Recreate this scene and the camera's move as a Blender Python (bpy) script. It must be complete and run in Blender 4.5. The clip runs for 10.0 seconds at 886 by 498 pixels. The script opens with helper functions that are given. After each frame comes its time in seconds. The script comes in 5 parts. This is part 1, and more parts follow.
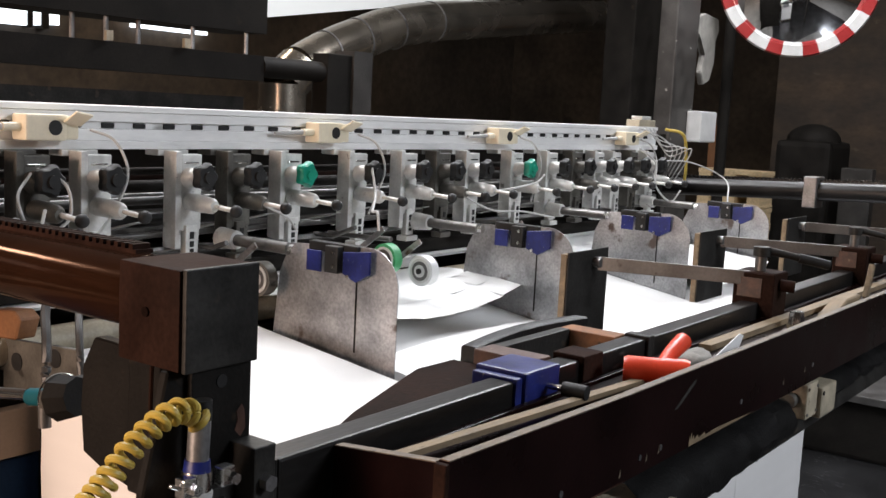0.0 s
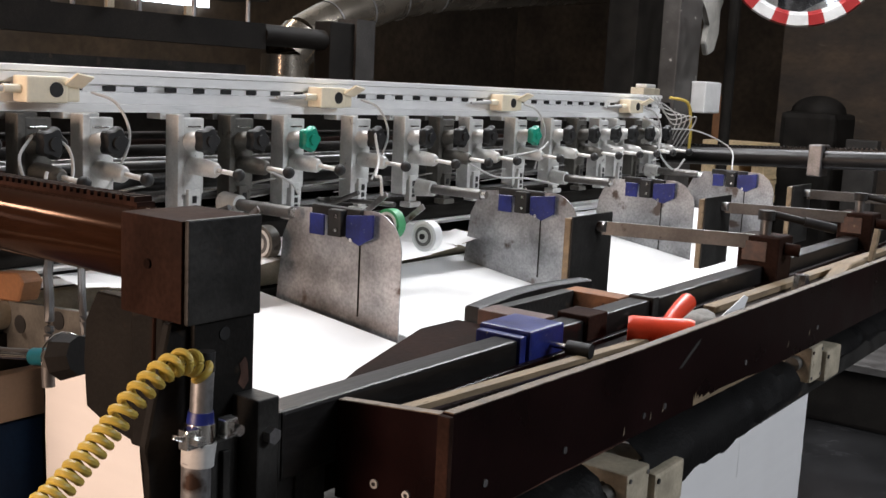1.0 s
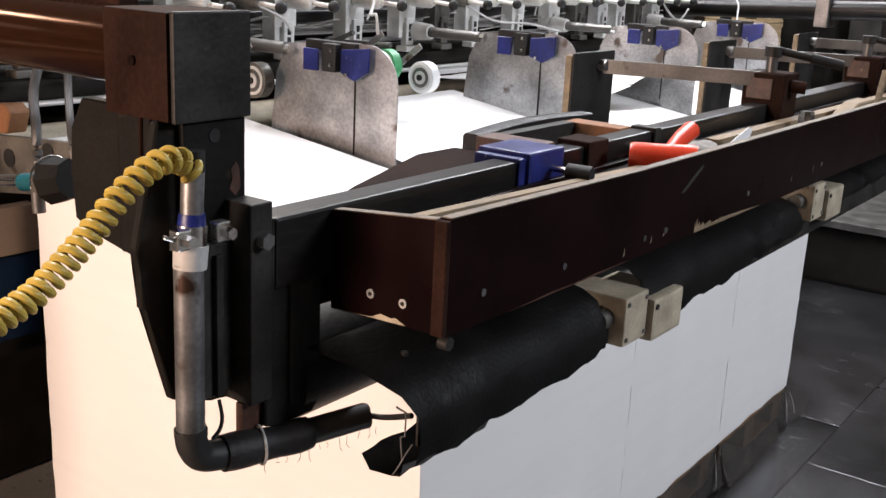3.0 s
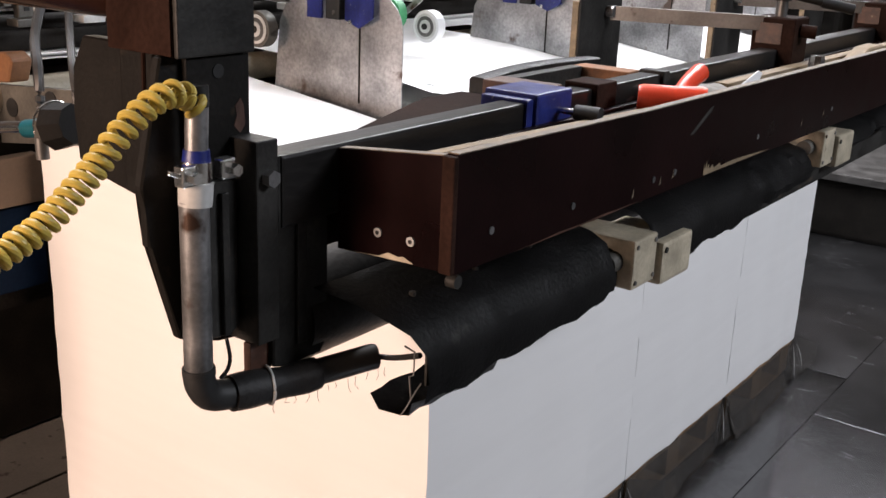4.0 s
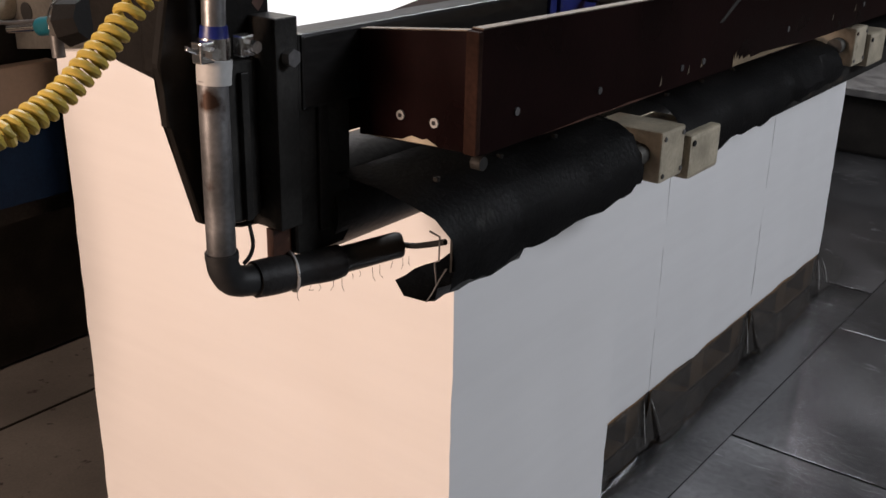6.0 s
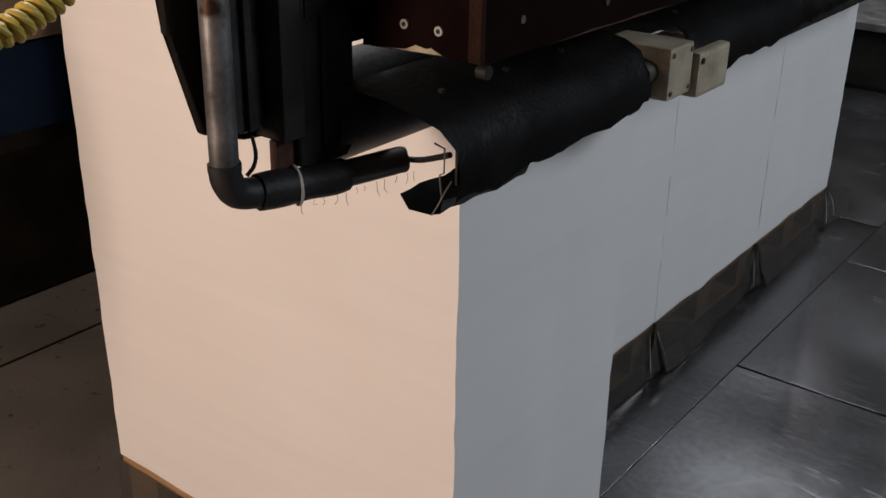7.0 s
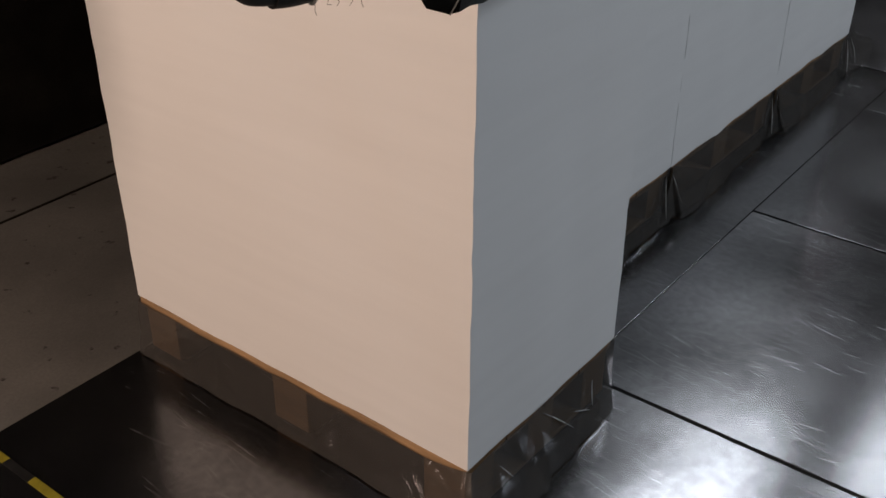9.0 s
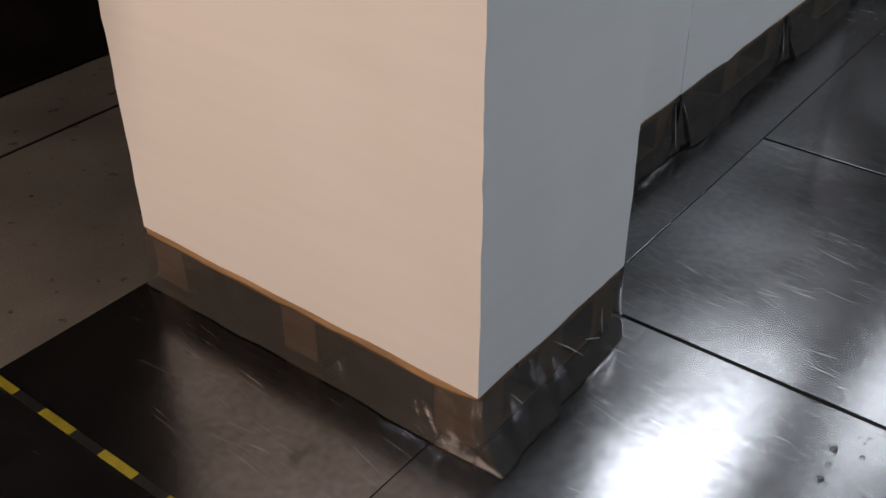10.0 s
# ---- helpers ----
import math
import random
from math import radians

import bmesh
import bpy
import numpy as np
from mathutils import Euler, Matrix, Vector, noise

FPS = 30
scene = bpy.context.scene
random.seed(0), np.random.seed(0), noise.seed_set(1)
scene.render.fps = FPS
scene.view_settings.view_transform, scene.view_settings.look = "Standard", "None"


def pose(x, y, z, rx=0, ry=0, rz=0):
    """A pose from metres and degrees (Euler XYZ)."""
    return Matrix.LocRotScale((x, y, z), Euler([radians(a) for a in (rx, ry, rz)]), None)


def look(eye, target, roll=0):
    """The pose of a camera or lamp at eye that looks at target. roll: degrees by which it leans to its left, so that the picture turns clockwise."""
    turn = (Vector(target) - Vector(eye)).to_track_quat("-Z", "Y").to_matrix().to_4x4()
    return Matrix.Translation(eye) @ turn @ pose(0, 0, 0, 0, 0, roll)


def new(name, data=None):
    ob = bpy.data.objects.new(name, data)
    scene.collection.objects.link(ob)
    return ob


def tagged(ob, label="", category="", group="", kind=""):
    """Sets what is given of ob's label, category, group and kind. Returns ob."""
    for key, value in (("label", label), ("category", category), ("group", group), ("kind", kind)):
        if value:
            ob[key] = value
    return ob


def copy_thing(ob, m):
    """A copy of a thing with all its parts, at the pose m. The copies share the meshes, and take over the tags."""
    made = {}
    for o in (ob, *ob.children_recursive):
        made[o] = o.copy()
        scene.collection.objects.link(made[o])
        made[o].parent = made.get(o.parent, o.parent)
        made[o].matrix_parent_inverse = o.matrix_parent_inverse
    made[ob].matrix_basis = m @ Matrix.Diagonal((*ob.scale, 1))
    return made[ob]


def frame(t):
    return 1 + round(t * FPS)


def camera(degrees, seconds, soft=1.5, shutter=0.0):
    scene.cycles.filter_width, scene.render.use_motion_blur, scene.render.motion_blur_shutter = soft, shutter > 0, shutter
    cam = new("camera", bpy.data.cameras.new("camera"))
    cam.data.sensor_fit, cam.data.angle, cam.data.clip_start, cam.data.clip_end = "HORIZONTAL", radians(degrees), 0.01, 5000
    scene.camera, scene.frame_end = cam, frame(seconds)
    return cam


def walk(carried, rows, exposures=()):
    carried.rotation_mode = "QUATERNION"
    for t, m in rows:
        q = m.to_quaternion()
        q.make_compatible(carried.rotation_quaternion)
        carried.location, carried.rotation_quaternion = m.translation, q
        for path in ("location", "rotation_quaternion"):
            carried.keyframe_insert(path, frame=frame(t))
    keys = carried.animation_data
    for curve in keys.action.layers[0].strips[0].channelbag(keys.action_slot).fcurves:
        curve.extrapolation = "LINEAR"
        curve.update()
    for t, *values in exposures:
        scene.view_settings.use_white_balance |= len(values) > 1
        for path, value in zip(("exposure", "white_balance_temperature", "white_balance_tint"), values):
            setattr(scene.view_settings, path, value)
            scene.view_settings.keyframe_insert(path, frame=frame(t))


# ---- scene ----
cam = camera(45.4, 10.0)
PATH = [
    (0, (-1.065, -0.779, 1.649), (0.539, 0.388, 1.39), 2.9),
    (0.5, (-1.065, -0.779, 1.64), (0.536, 0.39, 1.374), 2.8),
    (1, (-1.061, -0.777, 1.624), (0.535, 0.389, 1.319), 2.8),
    (1.5, (-1.056, -0.777, 1.613), (0.536, 0.378, 1.253), 3.2),
    (2, (-1.051, -0.776, 1.595), (0.536, 0.368, 1.181), 3.0),
    (2.5, (-1.048, -0.776, 1.572), (0.528, 0.358, 1.094), 3.0),
    (3, (-1.044, -0.77, 1.547), (0.521, 0.355, 1.011), 2.8),
    (4.5, (-1.042, -0.767, 1.51), (0.492, 0.354, 0.884), 2.1),
    (5, (-1.044, -0.765, 1.497), (0.479, 0.358, 0.849), 1.9),
    (5.5, (-1.042, -0.763, 1.481), (0.465, 0.361, 0.799), 1.7),
    (7, (-1.044, -0.766, 1.429), (0.408, 0.337, 0.608), 1.0),
    (7.5, (-1.052, -0.77, 1.412), (0.382, 0.322, 0.545), 1.2),
    (8, (-1.056, -0.772, 1.395), (0.359, 0.307, 0.482), 0.6),
    (8.5, (-1.057, -0.773, 1.374), (0.33, 0.292, 0.402), 0.4),
    (9, (-1.059, -0.766, 1.353), (0.296, 0.283, 0.323), 0.3),
    (9.5, (-1.056, -0.759, 1.339), (0.264, 0.273, 0.246), 0.2),
    (10, (-1.057, -0.752, 1.33), (0.243, 0.262, 0.198), -0.2),
]
walk(cam, [(t, look(eye, target, roll)) for t, eye, target, roll in PATH],
     exposures=[(0, -0.34, 6500, 13), (1.0, -0.36, 6500, 13), (2.4, -0.34, 6500, 14), (3.0, 0.03, 6500, 15), (4.5, -0.06, 6500, 15), (5.5, -0.24, 6500, 15), (7.0, -0.85, 6350, 11), (8.5, -1.1, 6250, 10), (10.0, -0.98, 6250, 10)])

# ---- light ----
world = bpy.data.worlds.new("hall_dark")
scene.world = world
world.use_nodes = True
world.node_tree.nodes["Background"].inputs[0].default_value = (0.55, 0.6, 0.7, 1)
world.node_tree.nodes["Background"].inputs[1].default_value = 0.013


def area(name, eye, target, sx, sy, power, colour):
    d = bpy.data.lights.new(name, "AREA")
    d.shape, d.size, d.size_y, d.energy, d.color = "RECTANGLE", sx, sy, power, colour
    ob = new(name, d)
    ob.matrix_world = look(eye, target)
    return ob


area("strip_light_over_stacks", (0.9, 2.3, 4.4), (0.9, 0.5, 0.9), 3.4, 0.3, 240, (0.97, 0.985, 1.0))
area("warm_lamp_side", (-3.5, 0.85, 1.75), (0.0, 0.45, 0.75), 1.0, 1.0, 192, (1.0, 0.73, 0.56))
area("cool_light_front", (2.4, -4.6, 3.8), (1.2, 0.0, 0.6), 2.2, 1.0, 226, (0.87, 0.935, 1.0))
area("bay_light_near", (4.1, 1.2, 4.3), (4.0, 1.0, 0), 1.9, 1.1, 200, (0.94, 0.97, 1.0))
area("bay_light_far", (5.9, 0.4, 4.3), (5.9, 0.4, 0), 0.7, 0.5, 60, (0.94, 0.97, 1.0))
# Added fill that brightens the floor reflection between the two bay lights.
area("fill_between_bays", (5.0, 0.8, 4.3), (5.0, 0.8, 0), 0.9, 0.6, 60, (0.94, 0.97, 1.0))
# Added warm fill that lifts the back wall; stands for no known lamp.
area("warm_fill_back", (4.4, 5.9, 4.8), (4.6, 4.6, 0), 2.4, 0.4, 150, (1.0, 0.84, 0.66))

area("warm_lamp_back", (-2.25, 5.4, 4.1), (-0.3, 0.5, 1.2), 0.5, 0.35, 22, (1.0, 0.78, 0.58))

# ---- materials ----


def mat(name, base, rough=0.6, metal=0.0, var=0.25, scale=14.0, bump=0.15, spots=None, spot_amount=0.0, spot_scale=5.0,
        stretch=(1, 1, 1), rough_var=0.15, fine=160.0, clear=0.0, spec=0.5):
    """A procedural surface: broad tone, fine grain, spots of wear or dirt, and relief."""
    m = bpy.data.materials.new(name)
    m.use_nodes = True
    nt = m.node_tree
    b = nt.nodes["Principled BSDF"]
    L = nt.links.new
    co = nt.nodes.new("ShaderNodeTexCoord")
    inf = nt.nodes.new("ShaderNodeObjectInfo")
    mp = nt.nodes.new("ShaderNodeMapping")
    mp.inputs["Scale"].default_value = stretch
    add = nt.nodes.new("ShaderNodeVectorMath")
    add.operation = "ADD"
    mul = nt.nodes.new("ShaderNodeMath")
    mul.operation = "MULTIPLY"
    mul.inputs[1].default_value = 37.0
    L(inf.outputs["Random"], mul.inputs[0])
    L(co.outputs["Object"], add.inputs[0])
    L(mul.outputs[0], add.inputs[1])
    L(add.outputs[0], mp.inputs["Vector"])

    def tex(sc, detail):
        n = nt.nodes.new("ShaderNodeTexNoise")
        n.inputs["Scale"].default_value = sc
        n.inputs["Detail"].default_value = detail
        L(mp.outputs[0], n.inputs["Vector"])
        return n.outputs["Fac"]

    broad, grain = tex(scale, 5), tex(fine, 3)
    ramp = nt.nodes.new("ShaderNodeMapRange")
    ramp.inputs[1].default_value, ramp.inputs[2].default_value = 0.3, 0.7
    ramp.inputs[3].default_value, ramp.inputs[4].default_value = 1 - var, 1 + var
    L(broad, ramp.inputs[0])
    g2 = nt.nodes.new("ShaderNodeMapRange")
    g2.inputs[1].default_value, g2.inputs[2].default_value = 0.3, 0.7
    g2.inputs[3].default_value, g2.inputs[4].default_value = 1 - var * 0.4, 1 + var * 0.4
    L(grain, g2.inputs[0])
    mm = nt.nodes.new("ShaderNodeMath")
    mm.operation = "MULTIPLY"
    L(ramp.outputs[0], mm.inputs[0])
    L(g2.outputs[0], mm.inputs[1])
    sc = nt.nodes.new("ShaderNodeVectorMath")
    sc.operation = "SCALE"
    sc.inputs[0].default_value = base
    L(mm.outputs[0], sc.inputs["Scale"])
    col = sc.outputs[0]
    if spots:
        sp = tex(spot_scale, 8)
        edge = nt.nodes.new("ShaderNodeMapRange")
        edge.inputs[1].default_value = 0.72 - spot_amount * 0.3
        edge.inputs[2].default_value = 0.78 - spot_amount * 0.3
        L(sp, edge.inputs[0])
        mix = nt.nodes.new("ShaderNodeMix")
        mix.data_type = "RGBA"
        L(edge.outputs[0], mix.inputs[0])
        L(col, mix.inputs[6])
        mix.inputs[7].default_value = (*spots, 1)
        col = mix.outputs[2]
    L(col, b.inputs["Base Color"])
    rr = nt.nodes.new("ShaderNodeMapRange")
    rr.inputs[3].default_value, rr.inputs[4].default_value = max(0.02, rough - rough_var), min(1, rough + rough_var)
    L(broad, rr.inputs[0])
    L(rr.outputs[0], b.inputs["Roughness"])
    b.inputs["Metallic"].default_value = metal
    b.inputs["Specular IOR Level"].default_value = spec
    b.inputs["Coat Weight"].default_value = clear
    bp = nt.nodes.new("ShaderNodeBump")
    bp.inputs["Strength"].default_value = bump
    bp.inputs["Distance"].default_value = 0.002
    L(grain, bp.inputs["Height"])
    L(bp.outputs[0], b.inputs["Normal"])
    return m


def glow(name, colour, strength):
    m = bpy.data.materials.new(name)
    m.use_nodes = True
    b = m.node_tree.nodes["Principled BSDF"]
    b.inputs["Base Color"].default_value = (*colour, 1)
    b.inputs["Emission Color"].default_value = (*colour, 1)
    b.inputs["Emission Strength"].default_value = strength
    return m


PAPER = mat("paper_sheet", (0.83, 0.83, 0.82), 0.75, 0, 0.015, 3, 0.03, rough_var=0.05)
STACKED = mat("paper_stack_edge", (0.8, 0.79, 0.78), 0.8, 0, 0.016, 2.2, 0.25, stretch=(1, 1, 14), fine=220, rough_var=0.05)
BLACK_STEEL = mat("black_painted_steel", (0.019, 0.018, 0.0165), 0.5, 0.0, 0.55, 16, 0.3, (0.045, 0.035, 0.027), 0.2, 22, spec=0.2)
RAIL_STEEL = mat("dark_rolled_steel", (0.013, 0.012, 0.0115), 0.33, 0.15, 0.45, 10, 0.2, (0.1, 0.09, 0.085), 0.15, 34, stretch=(0.25, 1, 1), spec=0.3)
TUBE_STEEL = mat("polished_brown_tube", (0.055, 0.023, 0.012), 0.12, 0.75, 0.4, 9, 0.05, (0.02, 0.011, 0.007), 0.24, 14, stretch=(1, 0.2, 1), rough_var=0.05)
BROWN_STEEL = mat("brown_oiled_steel", (0.019, 0.0095, 0.007), 0.58, 0.0, 0.55, 9, 0.2, (0.045, 0.026, 0.018), 0.22, 20, spec=0.025)
DIVIDER_STEEL = mat("stained_sheet_steel", (0.34, 0.34, 0.345), 0.4, 0.65, 0.5, 9, 0.08, (0.13, 0.1, 0.085), 0.34, 13)
WORN_BROWN = mat("worn_brown_edge", (0.06, 0.024, 0.014), 0.5, 0, 0.5, 30, 0.2, (0.16, 0.11, 0.07), 0.18, 60)
BARE_STEEL = mat("bare_sheet_steel", (0.245, 0.243, 0.245), 0.36, 0.75, 0.4, 14, 0.12, (0.06, 0.035, 0.025), 0.36, 13)
ALU = mat("cast_aluminium", (0.6, 0.6, 0.58), 0.5, 0.2, 0.16, 25, 0.25, (0.2, 0.19, 0.18), 0.16, 40)
ALU_RAIL = mat("extruded_aluminium", (0.86, 0.86, 0.85), 0.42, 0.15, 0.1, 8, 0.08, (0.36, 0.35, 0.33), 0.16, 18, stretch=(0.2, 1, 1))
BLACK_PLASTIC = mat("black_plastic", (0.014, 0.014, 0.014), 0.55, 0, 0.25, 40, 0.1, spec=0.3)
GREEN_PLASTIC = mat("green_plastic", (0.005, 0.26, 0.17), 0.35, 0, 0.12, 40, 0.05)
GREEN_RUBBER = mat("green_rubber", (0.05, 0.3, 0.12), 0.5, 0, 0.2, 30, 0.1)
BLUE_PAINT = mat("blue_paint", (0.008, 0.015, 0.12), 0.38, 0, 0.35, 25, 0.2, (0.2, 0.2, 0.21), 0.16, 150)
CREAM = mat("cream_plastic", (0.74, 0.66, 0.5), 0.4, 0, 0.07, 20, 0.05)
BEIGE = mat("dusty_beige_plastic", (0.4, 0.35, 0.26), 0.5, 0, 0.25, 22, 0.15, (0.2, 0.17, 0.12), 0.18, 30)
RUBBER = mat("black_rubber_sheet", (0.0125, 0.012, 0.012), 0.5, 0, 0.5, 14, 0.5, (0.05, 0.047, 0.044), 0.2, 20, spec=0.22)
PLY = mat("brown_film_faced_board", (0.0072, 0.0022, 0.0022), 0.3, 0, 0.4, 7, 0.06, (0.014, 0.005, 0.0045), 0.12, 9, spec=0.09)
RAW_WOOD = mat("raw_wood", (0.6, 0.45, 0.26), 0.7, 0, 0.18, 9, 0.25, (0.25, 0.16, 0.08), 0.1, 15, stretch=(1, 6, 6))
PALLET_WOOD = mat("pallet_wood", (0.36, 0.22, 0.11), 0.75, 0, 0.2, 8, 0.3, (0.28, 0.17, 0.08), 0.12, 12, stretch=(5, 1, 5))
RAW_EDGE = mat("worn_board_edge", (0.12, 0.09, 0.06), 0.6, 0, 0.4, 30, 0.2, (0.02, 0.01, 0.008), 0.3, 25)
# Rusty steel with the warm light on the far end bar mixed into its colour.
RUST_LIT = mat("lit_rusty_steel", (0.2, 0.085, 0.035), 0.7, 0.2, 0.35, 25, 0.4, (0.05, 0.03, 0.02), 0.25, 30)
YELLOW_HOSE = mat("yellow_hose", (0.46, 0.335, 0.06), 0.45, 0, 0.15, 30, 0.1, (0.25, 0.15, 0.03), 0.12, 40)
RED_RUBBER = mat("red_plastic", (0.75, 0.06, 0.02), 0.35, 0, 0.08, 20, 0.05)
def scratched_steel():
    """Shiny floor plate with brushed scratches across it, dull patches and shallow dents."""
    m = mat("scuffed_steel_plate", (0.165, 0.165, 0.171), 0.225, 0.95, 0.35, 2.6, 0.05, (0.115, 0.115, 0.117), 0.14, 7, rough_var=0.085, fine=60)
    nt = m.node_tree
    b = nt.nodes["Principled BSDF"]
    L = nt.links.new
    co = nt.nodes.new("ShaderNodeTexCoord")
    total = None
    for turn, sc in ((6, (190, 5.5, 1)), (-9, (150, 7, 1)), (14, (240, 4.5, 1)), (2, (210, 6, 1))):
        rot = nt.nodes.new("ShaderNodeVectorRotate")
        rot.rotation_type = "Z_AXIS"
        rot.inputs["Angle"].default_value = radians(turn)
        L(co.outputs["Object"], rot.inputs["Vector"])
        mp = nt.nodes.new("ShaderNodeMapping")
        mp.inputs["Scale"].default_value = sc
        L(rot.outputs[0], mp.inputs["Vector"])
        n = nt.nodes.new("ShaderNodeTexNoise")
        n.inputs["Scale"].default_value = 1.0
        n.inputs["Detail"].default_value = 2
        L(mp.outputs[0], n.inputs["Vector"])
        r = nt.nodes.new("ShaderNodeMapRange")
        r.inputs[1].default_value, r.inputs[2].default_value = 0.645, 0.85
        L(n.outputs["Fac"], r.inputs[0])
        if total is None:
            total = r.outputs[0]
        else:
            x = nt.nodes.new("ShaderNodeMath")
            x.operation = "MAXIMUM"
            L(total, x.inputs[0])
            L(r.outputs[0], x.inputs[1])
            total = x.outputs[0]
    patch = nt.nodes.new("ShaderNodeTexNoise")
    patch.inputs["Scale"].default_value = 3.2
    patch.inputs["Detail"].default_value = 3
    L(co.outputs["Object"], patch.inputs["Vector"])
    pr = nt.nodes.new("ShaderNodeMapRange")
    pr.inputs[1].default_value, pr.inputs[2].default_value = 0.36, 0.6
    L(patch.outputs["Fac"], pr.inputs[0])
    mask = nt.nodes.new("ShaderNodeMath")
    mask.operation = "MULTIPLY"
    L(total, mask.inputs[0])
    L(pr.outputs[0], mask.inputs[1])
    mix = nt.nodes.new("ShaderNodeMix")
    mix.data_type = "RGBA"
    L(mask.outputs[0], mix.inputs[0])
    L(b.inputs["Base Color"].links[0].from_socket, mix.inputs[6])
    mix.inputs[7].default_value = (0.5, 0.5, 0.52, 1)
    L(mix.outputs[2], b.inputs["Base Color"])
    rough = nt.nodes.new("ShaderNodeMath")
    rough.operation = "MULTIPLY_ADD"
    L(mask.outputs[0], rough.inputs[0])
    rough.inputs[1].default_value = 0.14
    L(b.inputs["Roughness"].links[0].from_socket, rough.inputs[2])
    L(rough.outputs[0], b.inputs["Roughness"])
    dents = nt.nodes.new("ShaderNodeTexNoise")
    dents.inputs["Scale"].default_value = 5.0
    dents.inputs["Detail"].default_value = 2
    L(co.outputs["Object"], dents.inputs["Vector"])
    bp = nt.nodes.new("ShaderNodeBump")
    bp.inputs["Strength"].default_value = 0.12
    bp.inputs["Distance"].default_value = 0.004
    L(dents.outputs["Fac"], bp.inputs["Height"])
    L(bp.outputs[0], b.inputs["Normal"])
    return m


FLOOR_STEEL = scratched_steel()
CONCRETE = mat("worn_concrete", (0.15, 0.145, 0.135), 0.6, 0, 0.25, 3.5, 0.25, (0.03, 0.026, 0.022), 0.24, 26)
WALL_DARK = mat("sooty_wall", (0.06, 0.045, 0.032), 0.85, 0, 0.6, 0.9, 0.4, (0.02, 0.015, 0.01), 0.22, 1.6, fine=12)
DARK_FRAME = mat("dark_machine_paint", (0.013, 0.0115, 0.01), 0.65, 0.0, 0.4, 7, 0.2, (0.026, 0.02, 0.014), 0.15, 9, spec=0.08)
GALV = mat("galvanised_duct", (0.26, 0.23, 0.19), 0.25, 0.9, 0.25, 5, 0.08, (0.12, 0.1, 0.08), 0.16, 7)
COLUMN_PAINT = mat("grey_column_paint", (0.036, 0.033, 0.03), 0.5, 0.2, 0.45, 8, 0.3, (0.26, 0.25, 0.23), 0.14, 22)
WHITE_PLASTIC = mat("white_plastic", (0.75, 0.76, 0.76), 0.4, 0, 0.04, 10, 0.05)
RIM_WHITE = mat("dull_white_rim", (0.42, 0.42, 0.41), 0.5, 0, 0.1, 12, 0.1)
RED_PAINT = mat("red_reflector", (0.22, 0.012, 0.012), 0.4, 0, 0.1, 10, 0.05)
ORANGE = mat("orange_paint", (0.15, 0.065, 0.024), 0.6, 0, 0.3, 8, 0.1)
OLD_WOOD = mat("weathered_wood", (0.2, 0.145, 0.085), 0.7, 0, 0.3, 12, 0.3, (0.08, 0.055, 0.03), 0.2, 15, stretch=(1, 6, 6))
CLOTH = mat("grey_cloth", (0.2, 0.19, 0.17), 0.85, 0, 0.35, 9, 0.4)
# Deeper black than BLACK_STEEL, for the post's inner parts and the valve knob.
DEEP_BLACK = mat("deep_black_casting", (0.0068, 0.006, 0.0052), 0.55, 0, 0.4, 14, 0.3, (0.02, 0.014, 0.009), 0.18, 20, spec=0.12)
CABLE_GREY = mat("grey_cable", (0.42, 0.42, 0.41), 0.5, 0, 0.1, 20, 0.05)
GREY_STEEL = mat("grey_bar_steel", (0.13, 0.125, 0.12), 0.38, 0.65, 0.25, 12, 0.1, (0.05, 0.04, 0.035), 0.15, 20)
ALU_WORN = mat("grimy_cast_aluminium", (0.1, 0.095, 0.084), 0.55, 0.4, 0.3, 22, 0.3, (0.04, 0.035, 0.03), 0.3, 30)
DARK_HOSE = mat("dark_grey_hose", (0.024, 0.023, 0.022), 0.5, 0, 0.15, 20, 0.1)
CHROME = mat("bright_steel", (0.75, 0.74, 0.72), 0.2, 1.0, 0.1, 30, 0.05)
YELLOW_PAINT = mat("yellow_floor_paint", (0.28, 0.23, 0.015), 0.6, 0, 0.25, 25, 0.2, (0.06, 0.055, 0.03), 0.2, 30)
BLUE_GREEN = mat("teal_plastic", (0.006, 0.07, 0.09), 0.35, 0, 0.2, 30, 0.05)
MIRROR = mat("mirror_surface", (0.9, 0.9, 0.9), 0.03, 1.0, 0.01, 3, 0.0, rough_var=0.01)
WINDOW_GLOW = glow("daylight_panel", (0.85, 0.93, 1.0), 4.0)
FILM = bpy.data.materials.new("clear_wrap_film")
FILM.use_nodes = True
_nt = FILM.node_tree
_b = _nt.nodes["Principled BSDF"]
_b.inputs["Base Color"].default_value = (0.085, 0.08, 0.075, 1)
_b.inputs["Roughness"].default_value = 0.14
_b.inputs["Metallic"].default_value = 0.0
_b.inputs["Specular IOR Level"].default_value = 1.0
_b.inputs["Coat Weight"].default_value = 1.0
_clear = _nt.nodes.new("ShaderNodeBsdfTransparent")
_clear.inputs[0].default_value = (0.86, 0.84, 0.81, 1)
_mix = _nt.nodes.new("ShaderNodeMixShader")
_mix.inputs[0].default_value = 0.64
_nt.links.new(_clear.outputs[0], _mix.inputs[1])
_nt.links.new(_b.outputs[0], _mix.inputs[2])
_nt.links.new(_mix.outputs[0], _nt.nodes["Material Output"].inputs[0])
_co = _nt.nodes.new("ShaderNodeTexCoord")
_cr = _nt.nodes.new("ShaderNodeTexNoise")
_cr.inputs["Scale"].default_value = 8.0
